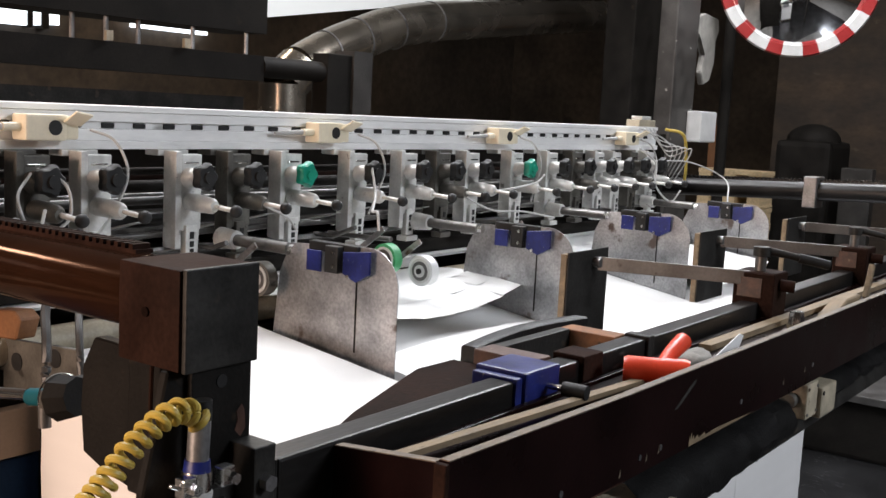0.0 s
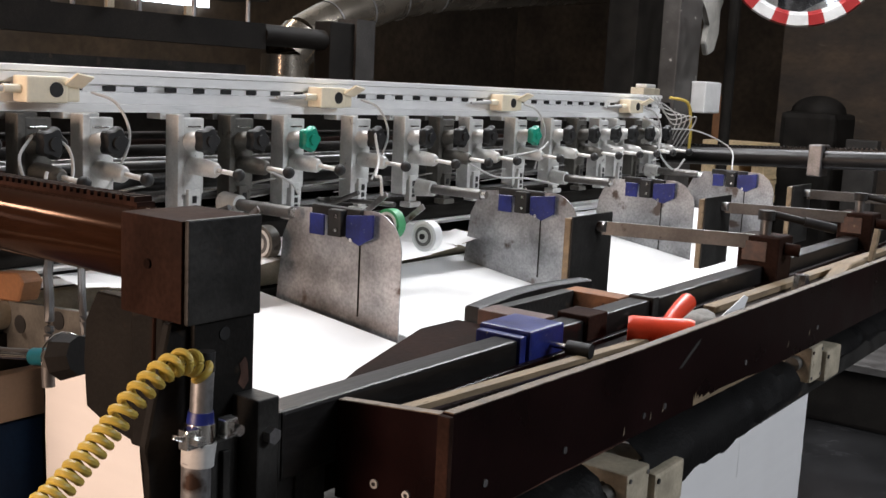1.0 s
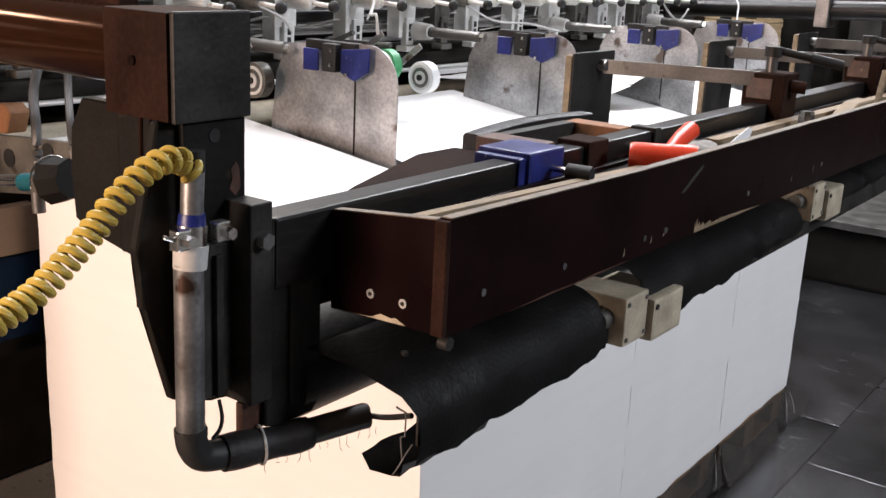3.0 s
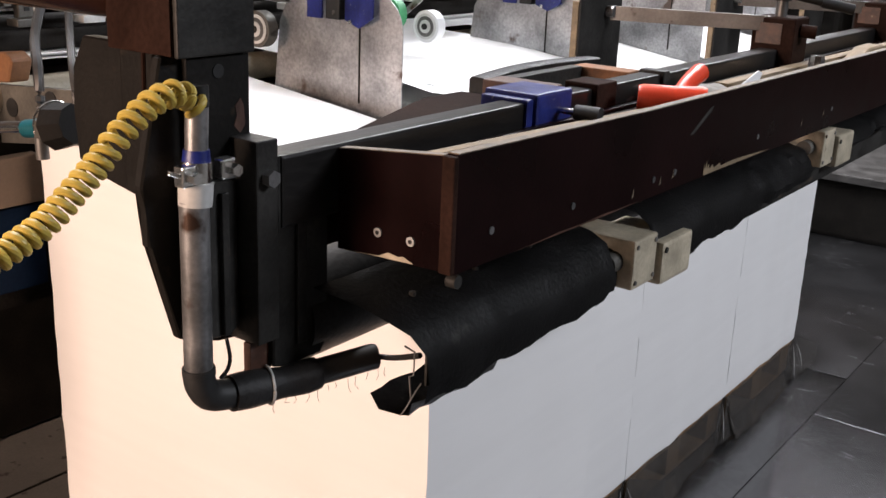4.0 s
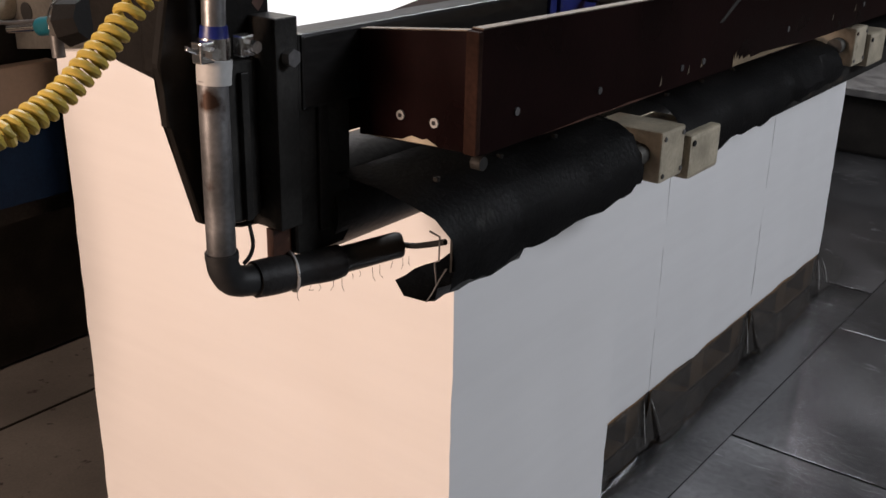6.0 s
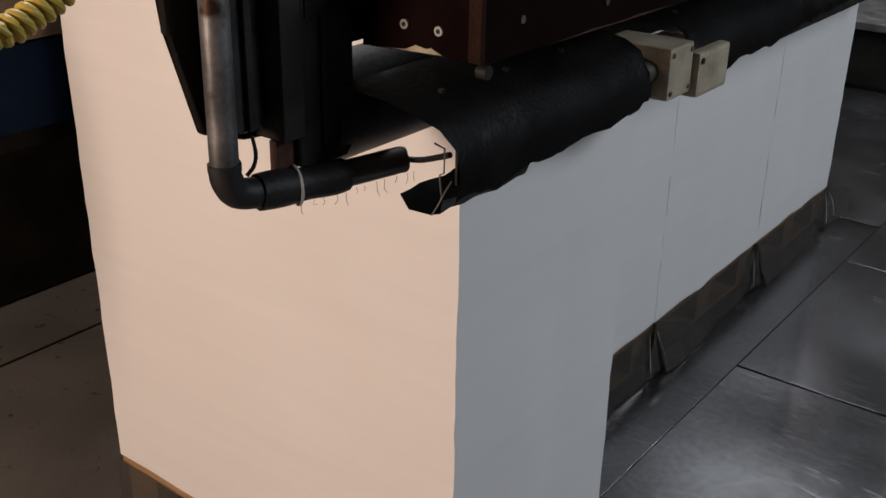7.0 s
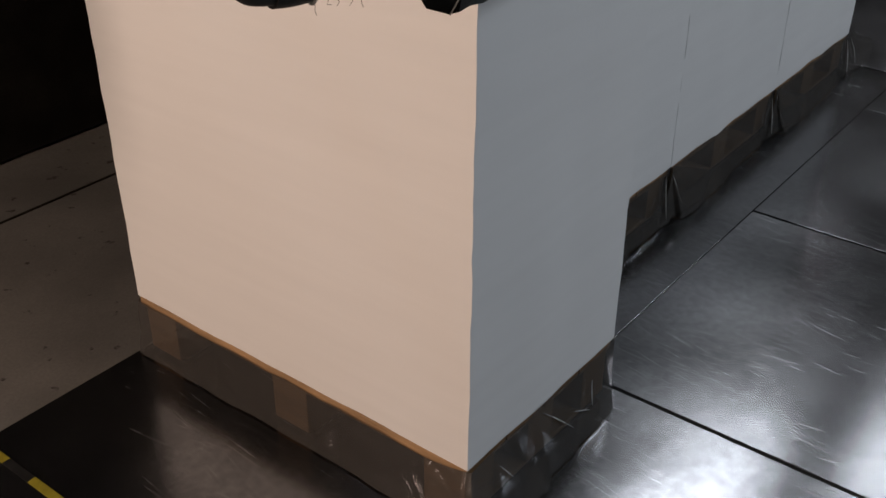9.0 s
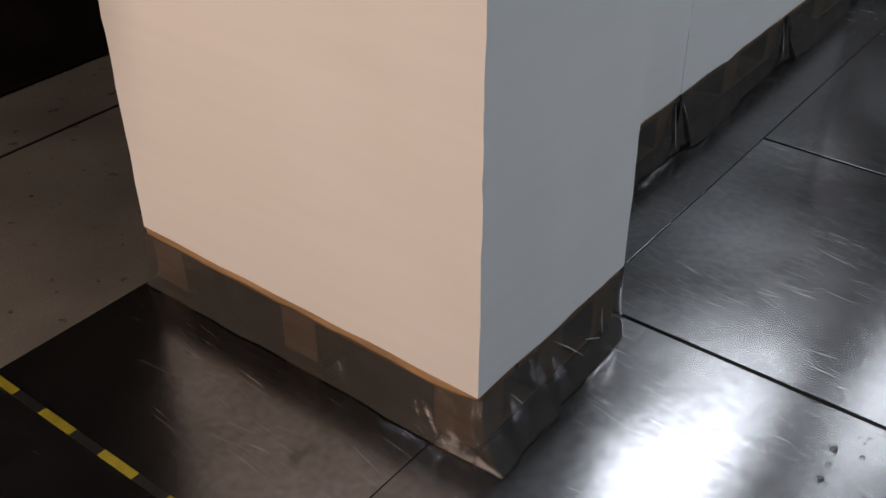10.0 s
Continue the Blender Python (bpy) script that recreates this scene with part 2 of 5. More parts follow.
_cr.inputs["Detail"].default_value = 3
_cr.inputs["Distortion"].default_value = 1.5
_nt.links.new(_co.outputs["Object"], _cr.inputs["Vector"])
_bp = _nt.nodes.new("ShaderNodeBump")
_bp.inputs["Strength"].default_value = 0.55
_bp.inputs["Distance"].default_value = 0.02
_nt.links.new(_cr.outputs["Fac"], _bp.inputs["Height"])
_nt.links.new(_bp.outputs[0], _b.inputs["Normal"])

# Pale colour paints the light that sharp film folds reflect.
FOLD_GLINT = mat("film_fold_glint", (0.5, 0.49, 0.47), 0.25, 0, 0.2, 40, 0.05)

# ---- building helpers ----
BASE = {}


def thing(name, at, label, category, group="", kind=""):
    ob = new(name)
    ob.empty_display_size = 0.05
    ob.location = at
    BASE[ob] = Vector(at)
    return tagged(ob, label, category, group, kind)


def part(name, bm, material, parent=None, label="", smooth=False):
    """Links a bmesh, drawn in world coordinates, as one mesh under a thing or a part."""
    me = bpy.data.meshes.new(name)
    bmesh.ops.recalc_face_normals(bm, faces=bm.faces)
    bm.to_mesh(me)
    bm.free()
    if smooth:
        for p in me.polygons:
            p.use_smooth = True
        me.set_sharp_from_angle(angle=radians(40))
    me.materials.append(material)
    ob = new(name, me)
    off = BASE[parent] if parent else Vector((0, 0, 0))
    BASE[ob] = off
    me.transform(Matrix.Translation(-off))
    ob.parent = parent
    if label:
        ob["label"] = label
    return ob


def single(name, bm, material, at, label, category, group="", kind="", smooth=False):
    """A thing that is one mesh."""
    ob = part(name, bm, material, None, "", smooth)
    ob.data.transform(Matrix.Translation(-Vector(at)))
    ob.location = at
    BASE[ob] = Vector(at)
    return tagged(ob, label, category, group, kind)


def box(x0, y0, z0, x1, y1, z1, bevel=0.0, bm=None):
    bm = bm or bmesh.new()
    r = bmesh.ops.create_cube(bm, size=1.0)
    m = Matrix.Translation(((x0 + x1) / 2, (y0 + y1) / 2, (z0 + z1) / 2)) @ Matrix.Diagonal((abs(x1 - x0), abs(y1 - y0), abs(z1 - z0), 1))
    bmesh.ops.transform(bm, matrix=m, verts=r["verts"])
    if bevel:
        es = list({e for v in r["verts"] for e in v.link_edges})
        bmesh.ops.bevel(bm, geom=es, offset=bevel, segments=2, affect="EDGES", profile=0.6)
    return bm


def obox(centre, size, rot, bevel=0.0, bm=None):
    """A box turned by rot degrees (x, y, z) round its centre."""
    bm = bm or bmesh.new()
    r = bmesh.ops.create_cube(bm, size=1.0)
    bmesh.ops.transform(bm, matrix=pose(*centre, *rot) @ Matrix.Diagonal((*size, 1)), verts=r["verts"])
    if bevel:
        es = list({e for v in r["verts"] for e in v.link_edges})
        bmesh.ops.bevel(bm, geom=es, offset=bevel, segments=2, affect="EDGES", profile=0.6)
    return bm


def cyl(p0, p1, r0, r1=None, seg=20, bm=None, caps=True):
    bm = bm or bmesh.new()
    p0, p1 = Vector(p0), Vector(p1)
    d = p1 - p0
    m = Matrix.Translation((p0 + p1) / 2) @ d.to_track_quat("Z", "Y").to_matrix().to_4x4()
    bmesh.ops.create_cone(bm, cap_ends=caps, segments=seg, radius1=r0, radius2=r0 if r1 is None else r1, depth=d.length, matrix=m)
    return bm


def ball(c, r, bm=None, squash=(1, 1, 1)):
    bm = bm or bmesh.new()
    bmesh.ops.create_uvsphere(bm, u_segments=16, v_segments=10, radius=r, matrix=Matrix.Translation(c) @ Matrix.Diagonal((*squash, 1)))
    return bm


def sweep(points, r, seg=8, bm=None, closed=False):
    """A round bar along a line of points."""
    bm = bm or bmesh.new()
    pts = [Vector(p) for p in points]
    rings, up = [], Vector((0.13, 0.2, 1)).normalized()
    for i, p in enumerate(pts):
        t = (pts[min(i + 1, len(pts) - 1)] - pts[max(i - 1, 0)]).normalized()
        u = t.cross(up)
        u = u.normalized() if u.length > 1e-4 else Vector((1, 0, 0))
        w = u.cross(t)
        rad = r(i / (len(pts) - 1)) if callable(r) else r
        rings.append([bm.verts.new(p + rad * (math.cos(a) * u + math.sin(a) * w)) for a in (2 * math.pi * k / seg for k in range(seg))])
    for a, b in zip(rings, rings[1:]):
        for k in range(seg):
            bm.faces.new((a[k], a[(k + 1) % seg], b[(k + 1) % seg], b[k]))
    bm.faces.new(rings[0])
    bm.faces.new(rings[-1][::-1])
    return bm


def spline(points, n=24):
    """A smooth line through a few points."""
    pts = [Vector(p) for p in points]
    pts = [2 * pts[0] - pts[1]] + pts + [2 * pts[-1] - pts[-2]]
    out = []
    for i in range(1, len(pts) - 2):
        a, b, c, d = pts[i - 1:i + 3]
        for k in range(n):
            t = k / n
            out.append(0.5 * ((2 * b) + (c - a) * t + (2 * a - 5 * b + 4 * c - d) * t * t + (3 * b - a - 3 * c + d) * t ** 3))
    return out + [pts[-2]]


def prism(poly, axis, lo, hi, bevel=0.0, bm=None):
    """A flat outline pushed out along an axis: poly gives the two other coordinates in x, y, z order."""
    bm = bm or bmesh.new()

    def at(p, h):
        return {"x": (h, *p), "y": (p[0], h, p[1]), "z": (*p, h)}[axis]

    a = [bm.verts.new(at(p, lo)) for p in poly]
    b = [bm.verts.new(at(p, hi)) for p in poly]
    fs = [bm.faces.new(a), bm.faces.new(b[::-1])]
    n = len(poly)
    fs += [bm.faces.new((a[i], b[i], b[(i + 1) % n], a[(i + 1) % n])) for i in range(n)]
    if bevel:
        es = list({e for f in fs for e in f.edges})
        bmesh.ops.bevel(bm, geom=es, offset=bevel, segments=1, affect="EDGES")
    return bm


def moved(bm, m):
    bmesh.ops.transform(bm, matrix=m, verts=bm.verts)
    return bm


# ---- floor and hall ----
single("floor", box(-8, -8, -0.3, 14, 9, -0.012), CONCRETE, (0, 0, -0.3), "worn grey concrete hall floor with dust and joints", "floor", kind="structure")
steel_floor = thing("steel_floor", (1.3, -0.5, -0.012), "scuffed shiny steel floor plates with dark joints", "floor", kind="structure")
for x0, x1, y0, y1 in ((-0.38, 0.5, -3.0, 0.0885), (0.51, 1.38, -3.0, 0.0885), (1.39, 2.24, -3.0, 0.0885), (2.246, 3.09, -3.0, 0.0885),
                       (3.1, 4.3, -3.0, 0.0885), (4.31, 6.5, -3.0, 0.0885), (-0.38, 2.6, 0.0905, 0.862), (2.61, 6.5, 0.0905, 1.4), (-1.4, -0.386, -3.0, 0.862)):
    part("floor_plate", box(x0, y0, -0.011, x1, y1, 0.0, 0.0008), FLOOR_STEEL, steel_floor)

rd = random.Random(8)
for k in range(16):
    dx, dy, dr = rd.uniform(0.3, 0.47), rd.uniform(-0.6, -0.43), rd.uniform(0.004, 0.011)
    part("dent", ball((dx, dy, -0.0003), dr, None, (1.0, rd.uniform(0.5, 0.9), 0.16)), FLOOR_STEEL, steel_floor, "small raised dent", True)

hazard = thing("hazard_stripe", (-0.383, 0.3, -0.012), "worn yellow and black hazard stripe on the floor joint", "floor marking")
for k in range(8):
    y = 0.606 - 0.172 * (k - 1)
    part("yellow_mark", box(-0.393, y, 0.0, -0.376, y + 0.092, 0.0015), YELLOW_PAINT, hazard)
    part("black_mark", box(-0.393, y - 0.08, 0.0, -0.376, y, 0.0014), BLACK_PLASTIC, hazard)
joint = single("floor_joint", box(-2, 1.6, -0.012, 6, 1.608, -0.0095), DARK_FRAME, (0, 1.6, -0.012), "dark joint line in the concrete floor", "floor joint", kind="structure")
for nm, b in (("wall_back", (-8, 8.8, 0, 14, 9.0, 5.5)), ("wall_front", (-8, -8, 0, 14, -7.8, 5.5)), ("wall_near", (-8, -7.8, 0, -7.8, 8.8, 5.5)), ("wall_far", (13.8, -7.8, 0, 14, 8.8, 5.5))):
    single(nm, box(*b), WALL_DARK, (b[0], b[1], 0), "sooty brown plastered hall wall", "wall", kind="structure")
single("ceiling", box(-8, -8, 5.5, 14, 9, 5.7), mat("pale_roof_sheet", (0.4, 0.4, 0.39), 0.7, 0, 0.15, 2, 0.1), (0, 0, 5.5), "dark hall ceiling", "ceiling", kind="structure")

# ---- paper stacks on pallets ----
LANES = ((0.0, 0.478, 0.0, 0.85), (0.56, 1.2345, 0.27, 0.85), (1.2355, 1.902, 0.27, 0.85), (1.905, 2.53, 0.27, 0.85))
BOTTOM = (0.14, 0.13, 0.13, 0.13)


def top_z(lane, y):
    """Height of the pile's top, which rises towards the cutter."""
    return 1.085 + 0.115 * y if lane == 0 else 1.09 + 0.15 * (y - 0.27)


def paper_stack(i):
    x0, x1, y0, y1 = LANES[i]
    bm = bmesh.new()
    n, levels = 18, 30
    amp = 0.0025 if i == 0 else 0.004
    rnd = random.Random(5 + i)
    rings = []
    for k in range(levels + 1):
        f = k / levels
        dx, dy = rnd.uniform(-0.0009, 0.0009), rnd.uniform(-0.0009, 0.0009)
        lean = 0.012 * f if i == 0 else 0.0
        ring = []
        for cx, cy, ex, ey, ox, oy in ((x0, y0, x1, y0, 0, 1), (x1, y0, x1, y1, 1, 0), (x1, y1, x0, y1, 0, 1), (x0, y1, x0, y0, 1, 0)):
            for q in range(n):
                g = q / n
                px, py = cx + (ex - cx) * g, cy + (ey - cy) * g
                w = amp * math.sin(math.pi * g) * noise.noise((px * 7 + i * 5, py * 7, f * 1.3)) * 2
                if i > 1:
                    w += 0.004 * (i - 1) * math.sin(math.pi * g) * math.sin(px * 24 + 0.7 * f) * (0.25 + 0.75 * f)
                py2 = py + dy + oy * w + lean * (py > y0 + 0.4)
                ring.append(bm.verts.new((px + dx + ox * w, py2, BOTTOM[i] + f * (top_z(i, py) - BOTTOM[i]))))
        rings.append(ring)
    m4 = 4 * n
    for a, b in zip(rings, rings[1:]):
        for k in range(m4):
            bm.faces.new((a[k], a[(k + 1) % m4], b[(k + 1) % m4], b[k]))
    bm.faces.new(rings[0])
    bm.faces.new(rings[-1])
    label = "tall stack of cut white paper on a wrapped pallet" if i == 0 else "tall stack of cut white paper set further back on a pallet"
    return single("paper_block", bm, STACKED, (x0, y0, BOTTOM[i]), label, "paper stack", "paper stacks under the cutter", smooth=True)


def pallet(i):
    x0, x1, y0, y1 = LANES[i]
    p = thing("pallet", (x0, y0, 0), "rough wooden pallet wrapped in clear film under the paper", "pallet", "pallets under the stacks")
    for k in range(4):
        a = x0 + (x1 - x0) * k / 4
        part("deck_board", box(a + 0.0005, y0 + 0.004, BOTTOM[i] - 0.0215, a + (x1 - x0) / 4 - 0.004, y1 - 0.004, BOTTOM[i] - 0.001, 0.002), PALLET_WOOD, p)
    for cx in (x0 + 0.05, (x0 + x1) / 2, x1 - 0.05):
        for cy in (y0 + 0.055, (y0 + y1) / 2, y1 - 0.055):
            part("block", box(cx - 0.042, cy - 0.045, 0.012, cx + 0.042, cy + 0.045, BOTTOM[i] - 0.022, 0.003), PALLET_WOOD, p)
    for cy in (y0 + 0.055, (y0 + y1) / 2, y1 - 0.055):
        part("bottom_board", box(x0 + 0.03, cy - 0.04, 0.001, x1 - 0.03, cy + 0.04, 0.0118, 0.002), PALLET_WOOD, p)
    return p


def film_skirt(i):
    """Crinkled clear film flaring out round the pallet."""
    x0, x1, y0, y1 = LANES[i]
    rnd = random.Random(40 + i)
    bm = bmesh.new()
    loop = []
    nx, ny = 14, 18
    for k in range(nx):
        loop.append((x0 + (x1 - x0) * k / nx, y0, 0, -1))
    for k in range(ny):
        loop.append((x1, y0 + (y1 - y0) * k / ny, 1, 0))
    for k in range(nx):
        loop.append((x1 - (x1 - x0) * k / nx, y1, 0, 1))
    for k in range(ny):
        loop.append((x0, y1 - (y1 - y0) * k / ny, -1, 0))
    rows = []
    for h, out in ((BOTTOM[i] + 0.002, 0.002), (0.1, 0.007), (0.05, 0.012), (0.004, 0.022)):
        row = []
        for j, (x, y, nx_, ny_) in enumerate(loop):
            wob = out * (0.35 + 1.1 * noise.noise((x * 9, y * 9, h * 12 + i)) ** 2 + rnd.random() * 0.45)
            if nx_ < 0 and h > 0.12:
                h = BOTTOM[i] - 0.013
            if nx_ < 0:
                wob = out * (0.55 + 0.25 * rnd.random())
            if ny_ < 0:
                wob += out * 2.0 * (1 - 0.75 * (x - x0) / (x1 - x0)) + (0.002 < h < 0.14) * rnd.uniform(-0.003, 0.004)
            if j == 0 and h < 0.12:
                x -= 0.012
            row.append((x + nx_ * (wob + 0.002), y + ny_ * (wob + 0.002), h + rnd.uniform(-0.003, 0.003) * (h > 0.01)))
        rows.append(row)
    film = thing("wrap_film", (x0, y0, 0), "crinkled clear plastic film round a pallet", "plastic film", "films round the pallets")
    n = len(loop)
    cuts = (0, nx, nx + ny, 2 * nx + ny, n)
    bm.free()
    for lo, hi in zip(cuts, cuts[1:]):
        bm = bmesh.new()
        grid = [[bm.verts.new(row[k % n]) for k in range(lo, hi + 1)] for row in rows]
        for a, b in zip(grid, grid[1:]):
            for k in range(hi - lo):
                bm.faces.new((a[k], a[k + 1], b[k + 1], b[k]))
        part("film_panel", bm, FILM, film)
    folds = (((0.07, 0.8), (0.1, 0.5)), ((0.21, 0.95), (0.29, 0.4)), ((0.3, 0.6), (0.35, 0.42)), ((0.37, 0.8), (0.36, 0.45))) if i == 0 else (((0.93, 0.95), (0.9, 0.15)), ((0.985, 0.9), (1.03, 0.2)))
    for (xa, ha), (xb, hb) in folds:
        ya, yb = y0 - 0.012 - 0.03 * (1 - ha), y0 - 0.012 - 0.03 * (1 - hb)
        w = 1.0 if i == 0 else x1 - x0
        top, low = (x0 + xa * w, ya, BOTTOM[i] * ha), (x0 + xb * w, yb, BOTTOM[i] * hb)
        mid = tuple((a + b) / 2 + rnd.uniform(-0.004, 0.004) for a, b in zip(top, low))
        part("fold", sweep(spline([top, mid, low], 4), lambda f: 0.0003 + 0.0009 * math.sin(math.pi * min(1, max(0, f))), 5), FOLD_GLINT, film, "film crease with its highlight painted pale")
    if i > 0:
        bm = bmesh.new()
        fx = x1 + 0.004
        top, heel, toe, back = [bm.verts.new(c) for c in ((fx, 0.262, 0.136), (fx - 0.09, 0.236, 0.012), (fx + 0.14, 0.226, 0.002), (fx + 0.19, 0.235, 0.06))]
        bm.faces.new((top, heel, toe))
        bm.faces.new((top, toe, back))
        part("film_flap", bm, FILM, film, "loose flap of film")
    return film


for i in range(4):
    paper_stack(i)
    pallet(i)
    film_skirt(i)

# ---- corner post, rack tube and pipes ----
post = thing("corner_post", (-0.355, 0.07, 1.09), "black and brown steel corner post of the stacker frame", "machine post")
part("cap_block", box(-0.403, 0.0125, 1.383, -0.3055, 0.106, 1.4845, 0.003), BROWN_STEEL, post, "brown oiled steel block", True)
part("face_plate", box(-0.4, 0.006, 1.382, -0.304, 0.012, 1.4855, 0.002), BLACK_STEEL, post)
part("lower_face", box(-0.385, 0.0135, 1.12, -0.305, 0.0215, 1.3815, 0.002), DEEP_BLACK, post)
part("shaft", prism([(-0.408, 1.384), (-0.306, 1.384), (-0.305, 1.078), (-0.345, 1.082), (-0.397, 1.1), (-0.425, 1.205), (-0.43, 1.203), (-0.43, 1.24), (-0.436, 1.263)], "y", 0.022, 0.034, 0.002), DEEP_BLACK, post)
part("core", box(-0.395, 0.0345, 1.24, -0.31, 0.1, 1.384, 0.003), DEEP_BLACK, post)
part("edge_weld", sweep([(-0.4045, 0.05, 1.384), (-0.4065, 0.049, 1.33), (-0.406, 0.05, 1.27)], 0.0022, 6), BROWN_STEEL, post, "rusty weld bead", True)
part("gusset", prism([(0.1, 1.384), (0.195, 1.384), (0.215, 1.35), (0.219, 1.302), (0.214, 1.249), (0.174, 1.237), (0.119, 1.227), (0.1, 1.222)], "x", -0.368, -0.35, 0.002), DEEP_BLACK, post)
part("screw_head", cyl((-0.405, 0.062, 1.437), (-0.403, 0.062, 1.437), 0.005), BROWN_STEEL, post, "", True)
part("drill_hole", cyl((-0.346, 0.0125, 1.366), (-0.346, 0.0135, 1.366), 0.007, seg=14), BLACK_PLASTIC, post)
part("rust_patch", prism([(-0.325, 1.33), (-0.318, 1.337), (-0.314, 1.33), (-0.312, 1.31), (-0.319, 1.302), (-0.327, 1.31), (-0.323, 1.32)], "y", 0.0129, 0.0135), WORN_BROWN, post, "rusty bare patch")

rack = thing("rack_tube", (-0.36, 0.12, 1.445), "polished brown steel tube with a toothed rack on top", "machine tube", "rack tubes beside the stacks")
part("tube", cyl((-0.36, 0.1065, 1.445), (-0.36, 1.3, 1.445), 0.04, seg=40), TUBE_STEEL, rack, "", True)
part("rack_bar", box(-0.368, 0.125, 1.4835, -0.345, 1.3, 1.4885), BROWN_STEEL, rack)
for k in range(70):
    part("tooth", box(-0.368, 0.13 + k * 0.0125, 1.4885, -0.345, 0.1365 + k * 0.0125, 1.494), BROWN_STEEL, rack)

bracket = thing("rail_bracket", (-0.3, -0.02, 1.05), "black steel bracket bolted between post and rail", "bracket")
part("plate", box(-0.333, -0.024, 1.085, -0.303, 0.0195, 1.3, 0.002), BLACK_STEEL, bracket)
part("web", prism([(-0.308, 1.052), (-0.308, 1.262), (-0.25, 1.262), (-0.242, 1.216), (-0.224, 1.2), (-0.224, 1.062), (-0.236, 1.046), (-0.286, 1.046)], "y", -0.02, 0.012, 0.002), BLACK_STEEL, bracket)
part("ridge", box(-0.276, -0.0245, 1.07, -0.262, -0.0205, 1.235, 0.0015), BLACK_STEEL, bracket)
part("brown_block", box(-0.2235, -0.012, 1.166, -0.178, 0.012, 1.2045, 0.002), BROWN_STEEL, bracket)
part("side_strip", prism([(-0.386, 1.103), (-0.386, 1.26), (-0.337, 1.26), (-0.337, 1.104), (-0.347, 1.098), (-0.366, 1.098)], "y", 0.0, 0.012, 0.0015), BLACK_STEEL, bracket)
part("strip_rib", box(-0.362, -0.006, 1.1, -0.353, -0.0005, 1.25, 0.001), BLACK_STEEL, bracket)
part("tab", box(-0.334, -0.012, 1.05, -0.304, -0.002, 1.0845), WORN_BROWN, bracket, "rusty brown tab")
part("bolt", cyl((-0.318, -0.034, 1.262), (-0.318, -0.024, 1.262), 0.009, seg=6), BARE_STEEL, bracket)

pipe = thing("conduit_pipe", (-0.39, -0.02, 1.05), "worn grey steel conduit pipe with a black elbow", "pipe")
part("riser", cyl((-0.3965, -0.005, 1.25), (-0.3975, -0.005, 1.075), 0.0145, seg=24), BARE_STEEL, pipe, "", True)
part("upper_tube", cyl((-0.389, -0.005, 1.345), (-0.394, -0.005, 1.25), 0.011, seg=24), BARE_STEEL, pipe, "", True)
part("elbow", sweep(spline([(-0.3975, -0.005, 1.078), (-0.396, -0.005, 1.06), (-0.384, -0.006, 1.043), (-0.355, -0.01, 1.036)], 6), 0.0162, 18), BLACK_PLASTIC, pipe, "", True)
part("collar", cyl((-0.3975, -0.005, 1.07), (-0.3975, -0.005, 1.077), 0.0168, seg=24), BLACK_PLASTIC, pipe, "", True)
part("sleeve_tape", sweep(spline([(-0.36, -0.009, 1.037), (-0.32, -0.019, 1.035), (-0.29, -0.029, 1.034), (-0.262, -0.038, 1.036)], 6), lambda f: 0.0195 + 0.0012 * math.sin(9 * f) - 0.002 * f, 16), RUBBER, pipe, "wrinkled black tape", True)
part("hose", sweep(spline([(-0.275, -0.034, 1.036), (-0.24, -0.045, 1.037), (-0.2, -0.058, 1.039), (-0.194, -0.06, 1.039), (-0.19, -0.0613, 1.0392)], 6), lambda f: 0.0148 if f < 0.88 else 0.0148 - 0.06 * (f - 0.88), 18), DARK_HOSE, pipe, "dark grey hose", True)
part("cable_tie", sweep([(-0.316 + 0.0205 * 0.42 * math.cos(a), -0.0195 + 0.0205 * 0.9 * math.cos(a), 1.0345 + 0.0205 * math.sin(a)) for a in (2 * math.pi * k / 24 for k in range(25))], 0.0018, 6), CABLE_GREY, pipe, "white cable tie", True)
part("cable_end", sweep(spline([(-0.19, -0.061, 1.039), (-0.186, -0.08, 1.041), (-0.188, -0.1, 1.048), (-0.19, -0.125, 1.058)], 6), 0.0034, 8), BLACK_PLASTIC, pipe, "", True)
part("tail_wire", sweep(spline([(-0.376, -0.012, 1.06), (-0.368, -0.014, 1.068), (-0.364, -0.014, 1.08), (-0.366, -0.012, 1.1)], 5), 0.0022, 6), BLACK_PLASTIC, pipe, "", True)

rl = random.Random(3)
lint = bmesh.new()
for k in range(12):
    x = -0.31 + 0.012 * k + rl.uniform(-0.004, 0.004)
    z = 1.013 + (x + 0.3) * 0.06
    h = rl.uniform(0.004, 0.018)
    ly = -0.02 - (x + 0.32) * 0.32
    sweep([(x, ly, z + 0.002), (x + rl.uniform(-0.003, 0.003), ly, z - h * 0.6), (x + rl.uniform(-0.006, 0.006), ly, z - h)], 0.0003, 4, lint)
tagged(part("lint", lint, BLACK_PLASTIC, pipe, "hanging black lint"), kind="stuff")

